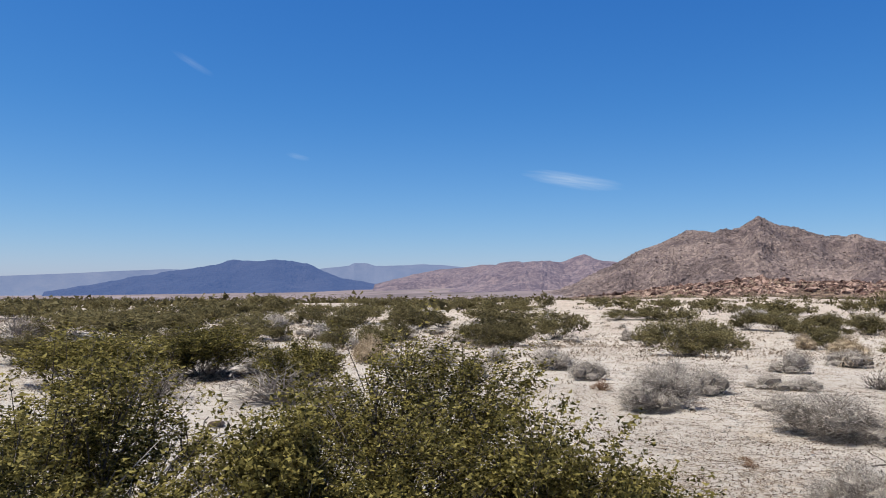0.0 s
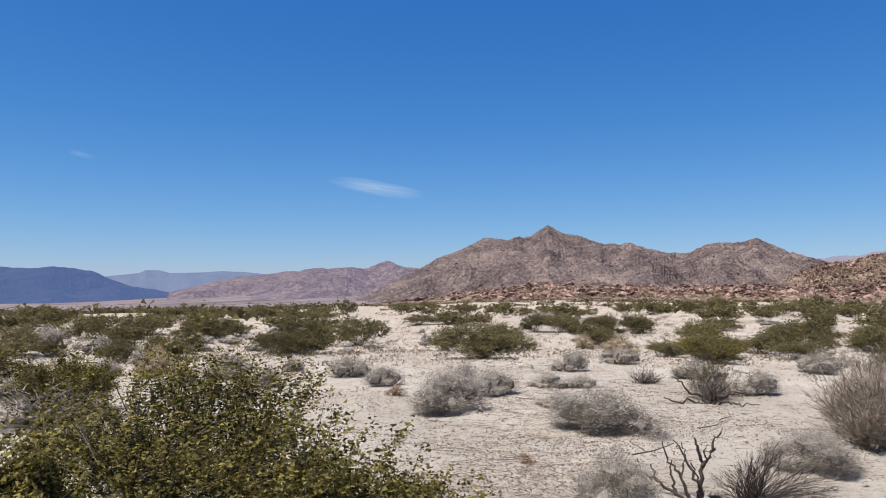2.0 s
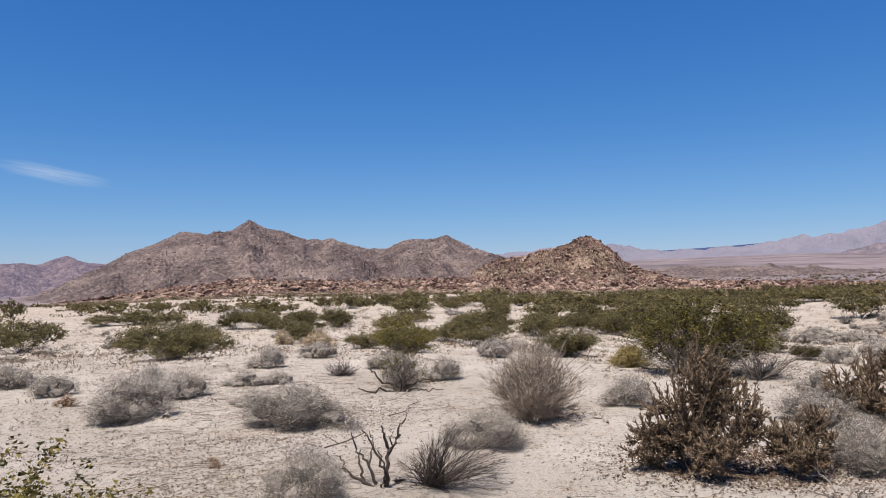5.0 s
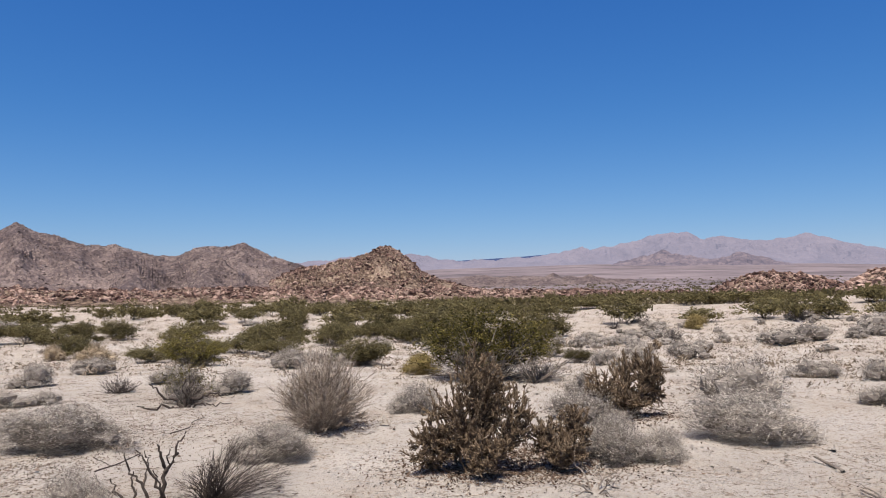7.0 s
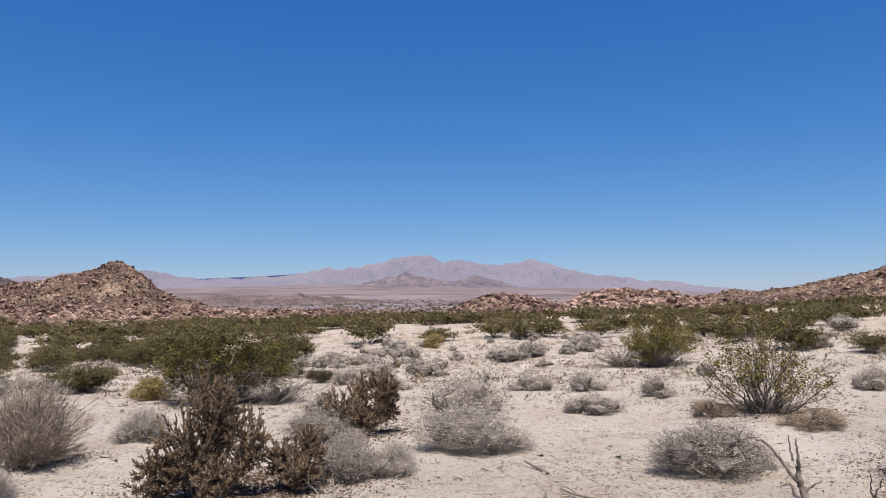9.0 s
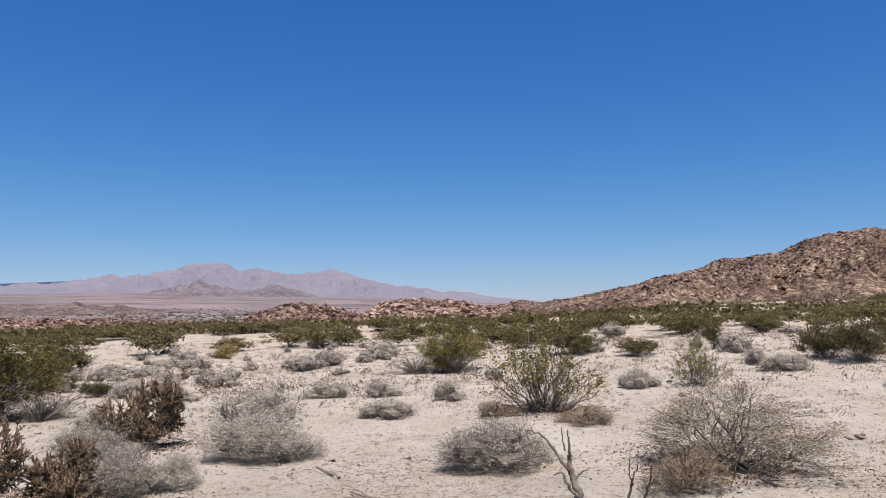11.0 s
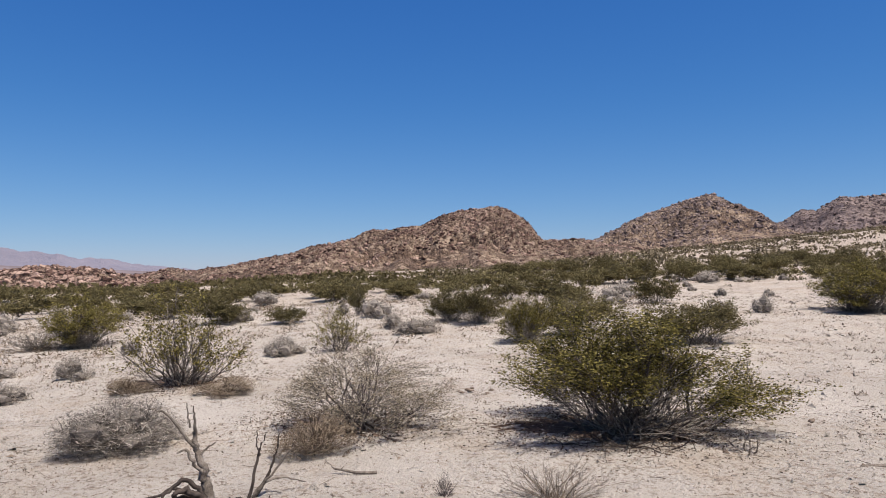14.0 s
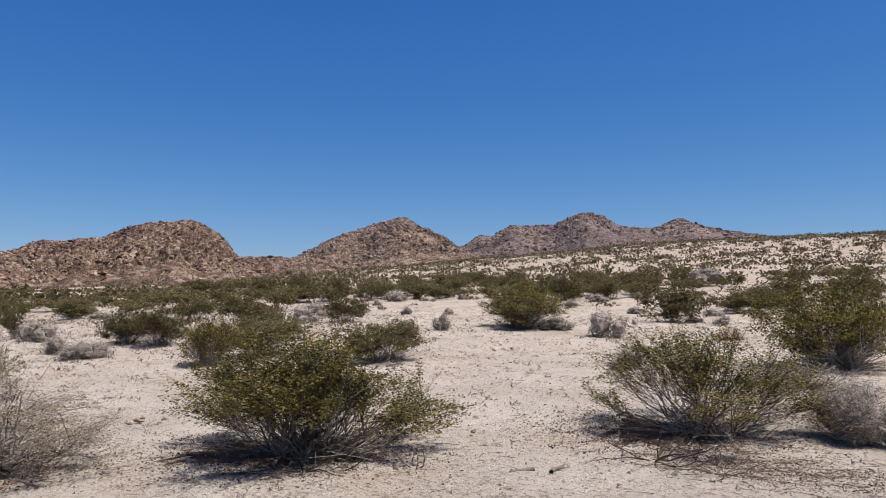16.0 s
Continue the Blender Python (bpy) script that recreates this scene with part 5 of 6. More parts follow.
creosote(29.41, -43.24, 2.97, 2.1)
creosote(27.67, -50.62, 3.4, 2.02)
creosote(30.43, -49.02, 3.4, 2.02)
rust_bush(2.55, 6.27, 0.2, 0.1)
rust_bush(2.66, 6.6, 0.16, 0.05)
rust_bush(8.32, -0.31, 0.37, 0.09)
dry_tuft(36.96, 14.99, 0.91, 0.78)
dry_tuft(27.46, 9.98, 0.84, 0.79)
dry_tuft(20.02, 7.02, 0.67, 0.38)
dry_tuft(35.3, 15.86, 0.88, 0.58)
dry_tuft(40.87, 17.6, 0.81, 0.6)


# the bushes close by, at the first eye's feet
NEAR_LEAVES = "dense olive-green creosote bush close by"
TIPS = "small leafy creosote bush with bright olive tips"
for seed, x, y, w, h, turn, stems, leaf, label in ((201, -0.14, 4.3, 2.4, 1.36, 20, 46, 0.0098, NEAR_LEAVES), (202, 0.56, 3.55, 1.55, 1.1, 75, 32, 0.0150, TIPS), (203, -0.74, 3.45, 1.4, 1.06, 10, 24, 0.0178, TIPS),
        (204, -1.95, 3.8, 2.3, 1.27, 140, 42, 0.0112, NEAR_LEAVES), (205, -1.5, 2.8, 1.55, 0.95, 220, 26, 0.0155, NEAR_LEAVES)):
    plant("creosote_bush", creosote_meshes(seed, stems=stems, twigs=21, leaves=48, leaf=leaf * 1.04, thick=0.0105 / w, clump=0.022 / w, split=True, folded=False, slim=0.75, skirt=120, lobes=20, size=0.68, low=0.35, pods=150, shoots=0.1), x, y, w, h, label, "shrub", "creosote bushes", turn=turn)


# ---- cholla cactus ----
def cholla_meshes(seed, height, width, branches, joints, joint=0.01, spines=9000, run=0.09, bare=0.15):
    """Stems with many short upright spiny joints; each stem with its joints is a part."""
    rng = np.random.default_rng(seed)
    k = 4
    bodies, all_paths = [], []
    for main in range(branches):
        a = main * 2.4 + rng.uniform(-0.3, 0.3)
        el = math.asin(rng.uniform(0.03, 1.0))
        reach = rng.uniform(0.78, 1.0)
        end = np.array([0.42 * width * reach * math.cos(el) * math.cos(a), 0.42 * width * reach * math.cos(el) * math.sin(a), 0.88 * height * reach * math.sin(el)])
        start = np.array([0.06 * width * math.cos(a), 0.06 * width * math.sin(a), -0.03])
        P = bent(start[None], end[None], k, rng, -0.1, 0.06)[0]
        paths, radii = [P], [np.linspace(1.7, 1.0, k) * joint]
        for level in range(2):
            for _ in range(joints if level == 0 else joints // 2 * 2):
                base = paths[0] if level == 0 else paths[int(rng.integers(1, len(paths)))]
                v = rng.uniform(bare, 1.0) * (k - 1.001)
                q = base[int(v)] * (1 - v % 1) + base[int(v) + 1] * (v % 1)
                way = rng.normal(size=3) * 0.9 + np.array([0, 0, 0.35]) + end / np.linalg.norm(end) * 0.4
                tip = q + way / np.linalg.norm(way) * run * rng.uniform(0.6, 1.5)
                u = np.linspace(0, 1, k)[:, None]
                paths.append(q * (1 - u) + tip * u + rng.normal(size=(k, 3)) * 0.002)
                radii.append(joint * (1 + 0.15 * np.cos(np.arange(k) * math.pi)) * np.array([0.75, 1.05, 1.0, 0.5]))
        bodies.append(mesh_of("stem", *tubes(np.array(paths), np.array(radii), 3), CACTUS))
        all_paths += paths
    P = np.array(all_paths)
    i, j = rng.integers(0, len(P), spines), rng.integers(0, k - 1, spines)
    fr = rng.uniform(0, 1, (spines, 1))
    c = P[i, j] * (1 - fr) + P[i, j + 1] * fr
    out = rng.normal(size=(spines, 3))
    out /= np.linalg.norm(out, axis=1, keepdims=True)
    c = c + out * joint * 1.4
    return bodies + [mesh_of("spine_coat", *blades(c, rng.uniform(0.014, 0.03, spines), rng, 0.4), SPINE)]


def clumped_cholla(seed, lobes, shoots=56, joints=30, fat=0.0043, run=0.036, spines=4200):
    """A branching cholla: for each clump (sideways, depth, height, half width, half height) a limb, its forks, and short upright joints; spines over all."""
    rng = np.random.default_rng(seed)
    made = []
    shape = np.array([0.7, 1.1, 1.0, 0.55])
    for u, d, h, wide, tall in lobes:
        centre, half = np.array([u, d, h]), np.array([wide, wide, tall])
        limb_path = bent(np.array([[u * 0.35, d * 0.35, -0.03]]), centre[None] + np.array([[0, 0, tall * 0.3]]), 4, rng, 0.0, 0.06)
        w = rng.normal(size=(shoots, 3))
        w /= np.linalg.norm(w, axis=1, keepdims=True)
        ends = centre + w * half * rng.uniform(0.6, 0.95, (shoots, 1))
        ends[:, 2] = np.maximum(ends[:, 2], 0.06)
        _, base = forked(rng, limb_path, ends, 0.3, 0.98)
        SP = bent(base, ends, 4, rng, -0.12, 0.08)
        n = shoots * joints
        which = np.repeat(np.arange(shoots), joints)
        v = rng.uniform(0.25, 1.0, n) * 2.999
        i, fr = v.astype(int), (v % 1)[:, None]
        jb = SP[which, i] * (1 - fr) + SP[which, i + 1] * fr
        way = rng.normal(size=(n, 3)) * 0.55 + w[which] * 0.6 + np.array([0, 0, 0.75])
        way /= np.linalg.norm(way, axis=1, keepdims=True)
        jt = jb + way * run * rng.uniform(0.55, 1.4, (n, 1))
        jt[:, 2] = np.maximum(jt[:, 2], 0.02)
        JP = bent(jb, jt, 3, rng, -0.03, 0.03)
        branch = mesh_of("branch", *joined(tubes(limb_path, np.array([[2.4, 2.0, 1.7, 1.3]]) * fat, 6), tubes(SP, shape[None] * fat * 1.15 * np.ones((shoots, 1)), 5), tubes(JP, np.array([[0.8, 1.15, 0.6]]) * fat * rng.uniform(0.75, 1.15, (n, 1)), 4)), CACTUS, flat=False)
        k, fr = rng.integers(0, n, spines), rng.beta(1.6, 0.9, (spines, 1))
        out = rng.normal(size=(spines, 3))
        out /= np.linalg.norm(out, axis=1, keepdims=True)
        coat = jb[k] * (1 - fr) + jt[k] * fr + out * fat * 1.1
        made.append((branch, mesh_of("spine_coat", *blades(coat, rng.uniform(0.008, 0.02, spines), rng, 0.4, 0.4), SPINE)))
    return made


plant("cholla_cactus", clumped_cholla(301, ((-0.14, 0.05, 0.50, 0.36, 0.36), (0.06, 0.12, 0.84, 0.23, 0.30), (0.33, 0.05, 0.48, 0.22, 0.32), (-0.38, 0.0, 0.27, 0.24, 0.26), (0.10, -0.30, 0.26, 0.22, 0.22), (0.18, 0.1, 0.66, 0.2, 0.24), (-0.12, 0.25, 0.3, 0.3, 0.28))), 5.4, 3.58, 1.0, 1, "large bushy brown cholla cactus on sand", "cactus", turn=-55)
plant("cholla_cactus", clumped_cholla(302, ((-0.08, 0.0, 0.26, 0.22, 0.22), (0.14, 0.05, 0.34, 0.18, 0.24), (0.05, -0.18, 0.2, 0.2, 0.18)), 50, 28, 0.0043, 0.038), 5.97, 3.1, 1, 1, "small brown cholla cactus among grey bushes", "cactus", turn=-60)
plant("cholla_cactus", clumped_cholla(303, ((-0.26, 0.0, 0.36, 0.24, 0.28), (0.0, 0.1, 0.46, 0.26, 0.34), (0.26, 0.0, 0.54, 0.18, 0.36), (0.40, 0.05, 0.46, 0.15, 0.30), (0.1, -0.1, 0.28, 0.3, 0.24)), 34, 20, 0.0066, 0.062, 2600), 8.6, 3.68, 1, 1, "dark spiny cholla cactus with upright joints", "cactus", turn=-62)
plant("cholla_cactus", cholla_meshes(304, 0.5, 0.62, 7, 6, 0.018, 1500, 0.1), 24.0, 9.3, 1, 1, "small dark cholla cactus on gravelly sand", "cactus", turn=10)
plant("cholla_cactus", cholla_meshes(305, 0.45, 0.7, 7, 6, 0.018, 1500, 0.1), 20.3, 6.5, 1, 1, "small dark cholla cactus on gravelly sand", "cactus", turn=10)


# ---- dead wood ----
def crooked_paths(rng, start, way, run, fat, level, out, forks=(2, 3), bend=0.5, k=7):
    """A crooked limb and its forks; thin ends."""
    pts, p, w = [np.array(start, float)], np.array(start, float), np.array(way, float)
    for _ in range(k - 1):
        w = w / np.linalg.norm(w) + rng.normal(size=3) * bend * 0.45
        w /= np.linalg.norm(w)
        p = p + w * run / (k - 1)
        p[2] = max(p[2], 0.01)
        pts.append(p.copy())
    out.append((np.array(pts), np.linspace(fat, fat * (0.55 if level else 0.25), k)))
    if level:
        for _ in range(int(rng.integers(forks[0], forks[1] + 1))):
            q = int(rng.integers(2, k))
            crooked_paths(rng, pts[q], w + rng.normal(size=3) * 0.8 + np.array([0, 0, 0.25]), run * rng.uniform(0.4, 0.75), fat * (1 - 0.09 * q) * 0.7, level - 1, out, forks, bend, k)


def dead_wood(seed, limbs, run, fat, mat, level=2, flat=0.0, bend=0.5, sides=7, name="branch", forks=(2, 3), spread=0.45):
    """The limbs of a dead bush, each with its forks."""
    rng = np.random.default_rng(seed)
    made = []
    for q in range(limbs):
        out = []
        a = 2 * math.pi * q / limbs + rng.uniform(-0.5, 0.5)
        crooked_paths(rng, (0.04 * math.cos(a), 0.04 * math.sin(a), -0.02 if flat <= 0 else fat), (math.cos(a) * (spread + flat), math.sin(a) * (spread + flat), 1 - flat), run * rng.uniform(0.75, 1.15), fat * rng.uniform(0.7, 1.1), level, out, forks, bend)
        made.append(mesh_of(name, *tubes(np.array([p for p, _ in out]), np.array([r for _, r in out]), sides), mat, flat=False))
    return made


def dead_thing(name, meshes, x, y, label, turn=0.0, size=1.0, category="dead wood"):
    base = new(name)
    for me in meshes:
        part(me.name.split(".")[0], me, base)
    base.matrix_basis = pose(x, y, float(ground_z(x, y)) - 0.01, 0, 0, turn) @ Matrix.Diagonal((size, size, size, 1))
    return tagged(base, label, category)


plant("dead_bush", broom_meshes(402, 280, 2600, 0.0036, 0.0038, 0.11, low=0.03, lie=0.85, twig_mat=BURNT, tip_mat=BURNT, bow=0.08, lean=(0.2, -0.12)), 3.6, 4.66, 0.78, 0.44, "fan of blackened dead stems on sand", "dead wood", turn=0)
SNAG = "low crooked dead branches beside grey bushes"


def limb(points, fat, thin, mat, name, sides=8, rough=0.004, seed=1, k=14):
    """A gnarled limb through a few points (sideways, depth, up), in metres."""
    rng = np.random.default_rng(seed)
    P = np.array(points, float)
    t = np.linspace(0, 1, len(P))
    u = np.linspace(0, 1, k)
    Q = np.stack([np.interp(u, t, P[:, c]) for c in range(3)], 1)
    Q[1:-1] = (Q[:-2] + 2 * Q[1:-1] + Q[2:]) / 4 + rng.normal(size=(k - 2, 3)) * rough
    R = np.interp(u, (0, 1), (fat, thin)) * rng.uniform(0.93, 1.07, k)
    return mesh_of(name, *tubes(Q[None], R[None], sides), mat, flat=False)


dead_thing("dead_bush", [
    limb([(0, 0, -0.03), (-0.10, 0.02, 0.10), (-0.26, 0.0, 0.16), (-0.36, 0.02, 0.30), (-0.47, 0.0, 0.36)], 0.026, 0.008, BURNT, "branch", 8, 0.02, 31),
    limb([(0.02, 0, -0.03), (0.10, 0.03, 0.12), (0.26, 0.02, 0.13), (0.40, 0.0, 0.20), (0.52, 0.0, 0.14)], 0.026, 0.008, BURNT, "branch", 8, 0.02, 32),
    limb([(0, 0.02, -0.03), (0.02, 0.05, 0.18), (-0.05, 0.05, 0.30), (0.03, 0.05, 0.40)], 0.021, 0.008, BURNT, "branch", 8, 0.02, 33),
    limb([(-0.22, 0, 0.14), (-0.24, 0.03, 0.26), (-0.20, 0.03, 0.36)], 0.018, 0.005, DEAD, "twig", 7, 0.006, 34),
    limb([(0.24, 0.02, 0.13), (0.28, 0.0, 0.25), (0.36, 0.0, 0.33)], 0.018, 0.005, DEAD, "twig", 7, 0.006, 35),
    limb([(-0.05, -0.03, 0.0), (-0.25, -0.08, 0.05), (-0.48, -0.1, 0.03), (-0.62, -0.1, 0.08)], 0.021, 0.007, BURNT, "branch", 8, 0.026, 36),
    limb([(0.05, -0.03, 0.0), (0.25, -0.1, 0.06), (0.42, -0.12, 0.03), (0.66, -0.14, 0.05)], 0.018, 0.005, BURNT, "branch", 8, 0.018, 37),
    limb([(0.02, 0.05, 0.18), (0.14, 0.06, 0.26), (0.16, 0.06, 0.36)], 0.012, 0.004, BURNT, "twig", 7, 0.006, 38)], 6.3, 9.05, SNAG, -35, 0.95)
dead_thing("dead_bush", dead_wood(403, 8, 0.42, 0.011, BURNT, 2, -0.05, 0.5, 6, "branch", (2, 4), 0.5), 6.42, 9.2, "upright bare dark dead bush beside grey bushes", 0)


# a forked trunk: sideways runs to the south
dead_thing("dead_tree", [
    limb([(0, 0, -0.03), (-0.03, 0.02, 0.16), (-0.075, 0, 0.33), (-0.115, 0.02, 0.47), (-0.12, 0, 0.58), (-0.13, -0.01, 0.76)], 0.046, 0.005, DEAD, "trunk", 12, 0.007, 1, 34),
    limb([(-0.105, 0.01, 0.43), (-0.18, 0.03, 0.53), (-0.24, 0.03, 0.62), (-0.31, 0.04, 0.70), (-0.39, 0.03, 0.75), (-0.45, 0.02, 0.75)], 0.015, 0.004, DEAD, "branch", 8, 0.006, 2),
    limb([(-0.06, 0, 0.25), (-0.15, -0.04, 0.37), (-0.18, -0.05, 0.45), (-0.25, -0.05, 0.43)], 0.016, 0.006, DEAD, "branch", 8, 0.004, 3),
    limb([(-0.09, 0, 0.38), (-0.03, -0.02, 0.45), (0.03, -0.03, 0.48)], 0.011, 0.003, DEAD, "branch", 7, 0.003, 4),
    limb([(-0.15, 0.02, 0.60), (-0.165, 0.02, 0.68), (-0.175, 0.02, 0.78)], 0.009, 0.004, DEAD, "branch", 6, 0.003, 5),
    limb([(-0.03, 0, 0.03), (-0.12, -0.06, 0.12), (-0.2, -0.08, 0.17), (-0.27, -0.08, 0.14), (-0.25, -0.05, 0.04)], 0.028, 0.016, BURNT, "root", 8, 0.008, 6),
    limb([(-0.02, 0.02, 0.02), (-0.16, 0.05, 0.09), (-0.28, 0.06, 0.07), (-0.4, 0.05, 0.03)], 0.03, 0.012, BURNT, "root", 8, 0.008, 7),
    limb([(0, 0, 0.02), (-0.1, -0.12, 0.05), (-0.3, -0.16, 0.02)], 0.026, 0.012, BURNT, "root", 8, 0.008, 8),
    limb([(-0.04, -0.02, 0.06), (-0.13, -0.03, 0.2), (-0.21, -0.04, 0.24), (-0.26, -0.05, 0.2), (-0.36, -0.06, 0.1)], 0.022, 0.01, BURNT, "root", 8, 0.01, 41),
    limb([(-0.1, 0.0, 0.1), (-0.24, 0.02, 0.16), (-0.36, 0.04, 0.12), (-0.5, 0.05, 0.08), (-0.6, 0.05, 0.03)], 0.016, 0.006, BURNT, "root", 8, 0.012, 42),
    limb([(0.03, 0, 0.02), (0.12, -0.06, 0.06), (0.26, -0.08, 0.03), (0.42, -0.08, 0.05)], 0.016, 0.006, BURNT, "root", 8, 0.012, 43)], 5.42, -0.87, "weathered grey forked dead trunk in sand", -90, 0.88)
dead_thing("dead_bush", [
    limb([(0, 0, -0.02), (0.05, 0, 0.2), (0.09, 0.02, 0.36), (0.13, 0.02, 0.45)], 0.013, 0.004, BURNT, "branch", 7, 0.006, 9),
    limb([(0.02, 0, -0.02), (0.15, 0.03, 0.17), (0.2, 0.04, 0.3), (0.22, 0.04, 0.43)], 0.014, 0.004, BURNT, "branch", 7, 0.006, 10),
    limb([(0.01, 0.02, -0.02), (0.13, -0.03, 0.15), (0.26, -0.04, 0.3), (0.3, -0.04, 0.37)], 0.012, 0.004, DEAD, "branch", 7, 0.006, 11),
    limb([(0, 0.02, -0.02), (0.1, 0.06, 0.1), (0.28, 0.1, 0.12), (0.42, 0.12, 0.06)], 0.01, 0.004, DEAD, "branch", 7, 0.006, 12),
    limb([(0.08, 0, 0.3), (0.06, 0.02, 0.38), (0.07, 0.03, 0.47)], 0.006, 0.003, BURNT, "twig", 6, 0.003, 13)], 5.4, -1.1, "thin upright dead branches beside a dead trunk", -90)
dead_thing("dead_bush", [
    limb([(0, 0, -0.03), (0.02, 0, 0.14), (0.04, 0.01, 0.28), (-0.01, 0, 0.4), (-0.02, 0, 0.46)], 0.02, 0.006, BURNT, "branch", 8, 0.008, 21),
    limb([(0.03, 0, 0.26), (0.10, 0.02, 0.36), (0.12, 0.02, 0.45), (0.17, 0.02, 0.54)], 0.014, 0.004, BURNT, "branch", 7, 0.008, 22),
    limb([(0.02, 0, 0.12), (-0.06, 0.04, 0.24), (-0.1, 0.04, 0.34), (-0.17, 0.05, 0.42)], 0.012, 0.004, BURNT, "branch", 7, 0.008, 23),
    limb([(-0.02, 0, -0.02), (-0.16, 0.02, 0.04), (-0.28, 0.02, 0.12), (-0.33, 0.02, 0.24)], 0.016, 0.005, BURNT, "branch", 7, 0.006, 24),
    limb([(-0.15, 0.02, 0.05), (-0.19, 0.03, 0.17), (-0.18, 0.02, 0.28)], 0.011, 0.004, BURNT, "branch", 7, 0.006, 25),
    limb([(-0.02, 0, 0.0), (0.02, -0.06, 0.16), (-0.04, -0.08, 0.3)], 0.011, 0.004, BURNT, "branch", 7, 0.006, 26),
    limb([(0.06, 0.01, 0.3), (0.05, 0.0, 0.38), (0.07, 0.0, 0.42)], 0.007, 0.003, BURNT, "twig", 6, 0.004, 27),
    limb([(-0.06, 0.04, 0.02), (-0.12, 0.06, 0.16), (-0.22, 0.08, 0.27), (-0.25, 0.08, 0.40)], 0.013, 0.004, BURNT, "branch", 7, 0.008, 28),
    limb([(-0.12, 0.06, 0.15), (-0.09, 0.1, 0.28), (-0.12, 0.12, 0.40)], 0.009, 0.003, BURNT, "twig", 6, 0.006, 29),
    limb([(-0.28, 0.02, 0.12), (-0.38, 0.0, 0.17), (-0.42, 0.0, 0.28)], 0.009, 0.003, BURNT, "twig", 6, 0.006, 30)], 3.3, 4.83, "crooked blackened dead bush on sand", -38)
dead_thing("dead_bush", dead_wood(407, 7, 0.55, 0.012, BURNT, 2, 0.3, 0.5), -4.2, 10.7, "dark bare branches below a creosote bush", 0)
dead_thing("dead_bush", dead_wood(408, 8, 0.75, 0.013, DEAD, 2, 0.35, 0.4), 11.4, 6.5, "grey tangle of dead branches on sand", 0)
dead_thing("dead_bush", dead_wood(409, 4, 0.4, 0.008, BURNT, 2, 0.15, 0.6), -2.3, 6.9, "crooked dark dead branch standing in sand", 0)
dead_thing("dead_bush", dead_wood(410, 6, 0.24, 0.007, DEAD, 1, 0.3, 0.5), 5.42, 2.5, "small grey dead twigs lying on sand", 0)
dead_thing("dead_bush", dead_wood(412, 10, 0.55, 0.008, BURNT, 2, 0.8, 0.45, 6, "branch", (2, 4)), 3.5, -6.6, "fallen dark branches heaped below a creosote bush", 20)
dead_thing("dead_bush", dead_wood(413, 8, 0.45, 0.007, DEAD, 2, 0.8, 0.45, 6, "branch", (2, 3)), 2.9, -6.5, "fallen dry branches heaped below a creosote bush", 70)
dead_thing("dead_bush", dead_wood(414, 8, 0.5, 0.008, BURNT, 2, 0.85, 0.45, 6, "branch", (2, 3)), 5.5, -4.3, "fallen dark branches heaped below a creosote bush", 130)
dead_thing("dead_bush", dead_wood(411, 5, 0.2, 0.007, DEAD, 1, 0.4, 0.5), 4.88, -5.0, "small dry twig standing in sand", 0)


def lying_stick(x, y, length, fat, turn, seed, label, mat=None):
    rng = np.random.default_rng(seed)
    out = []
    crooked_paths(rng, (0, 0, fat * 0.7), (1, 0, 0), length, fat, 1, out, (0, 2), 0.32)
    P = np.array([p for p, _ in out])
    P[..., 2] = fat * 0.6 + np.abs(P[..., 2] - fat * 0.7) * 0.25
    stick = new("stick", mesh_of("stick", *tubes(P, np.array([r for _, r in out]), 6), mat or DEAD, flat=False))
    stick.matrix_basis = pose(x, y, float(ground_z(x, y)), 0, 0, turn)
    return tagged(stick, label, "stick", "fallen sticks")


for k, (x, y, length, fat, turn) in enumerate([(5.85, -6.25, 0.55, 0.014, -55), (4.07, -5.59, 0.24, 0.022, 60), (3.9, -5.6, 0.26, 0.02, -60), (4.94, -6.38, 0.22, 0.012, -40), (7.0, 1.1, 0.42, 0.016, 40),
        (6.2, 0.5, 0.5, 0.012, 80), (5.62, -2.08, 0.35, 0.014, 70), (6.5, -2.6, 0.3, 0.012, 20), (7.4, 8.2, 0.8, 0.016, -15)]):
    lying_stick(x, y, length, fat, turn, 500 + k, "weathered grey-brown stick lying on sand")
# sticks added to draw the dark line of the runnel's bank
for k, (x, y, length, fat, turn) in enumerate([(3.6, 6.3, 0.6, 0.007, 22), (5.0, 7.35, 0.5, 0.007, 25), (5.5, 7.7, 0.4, 0.006, 40)]):
    lying_stick(x, y, length, fat, turn, 540 + k, "dark stick added for the dark line of a small bank", BURNT)

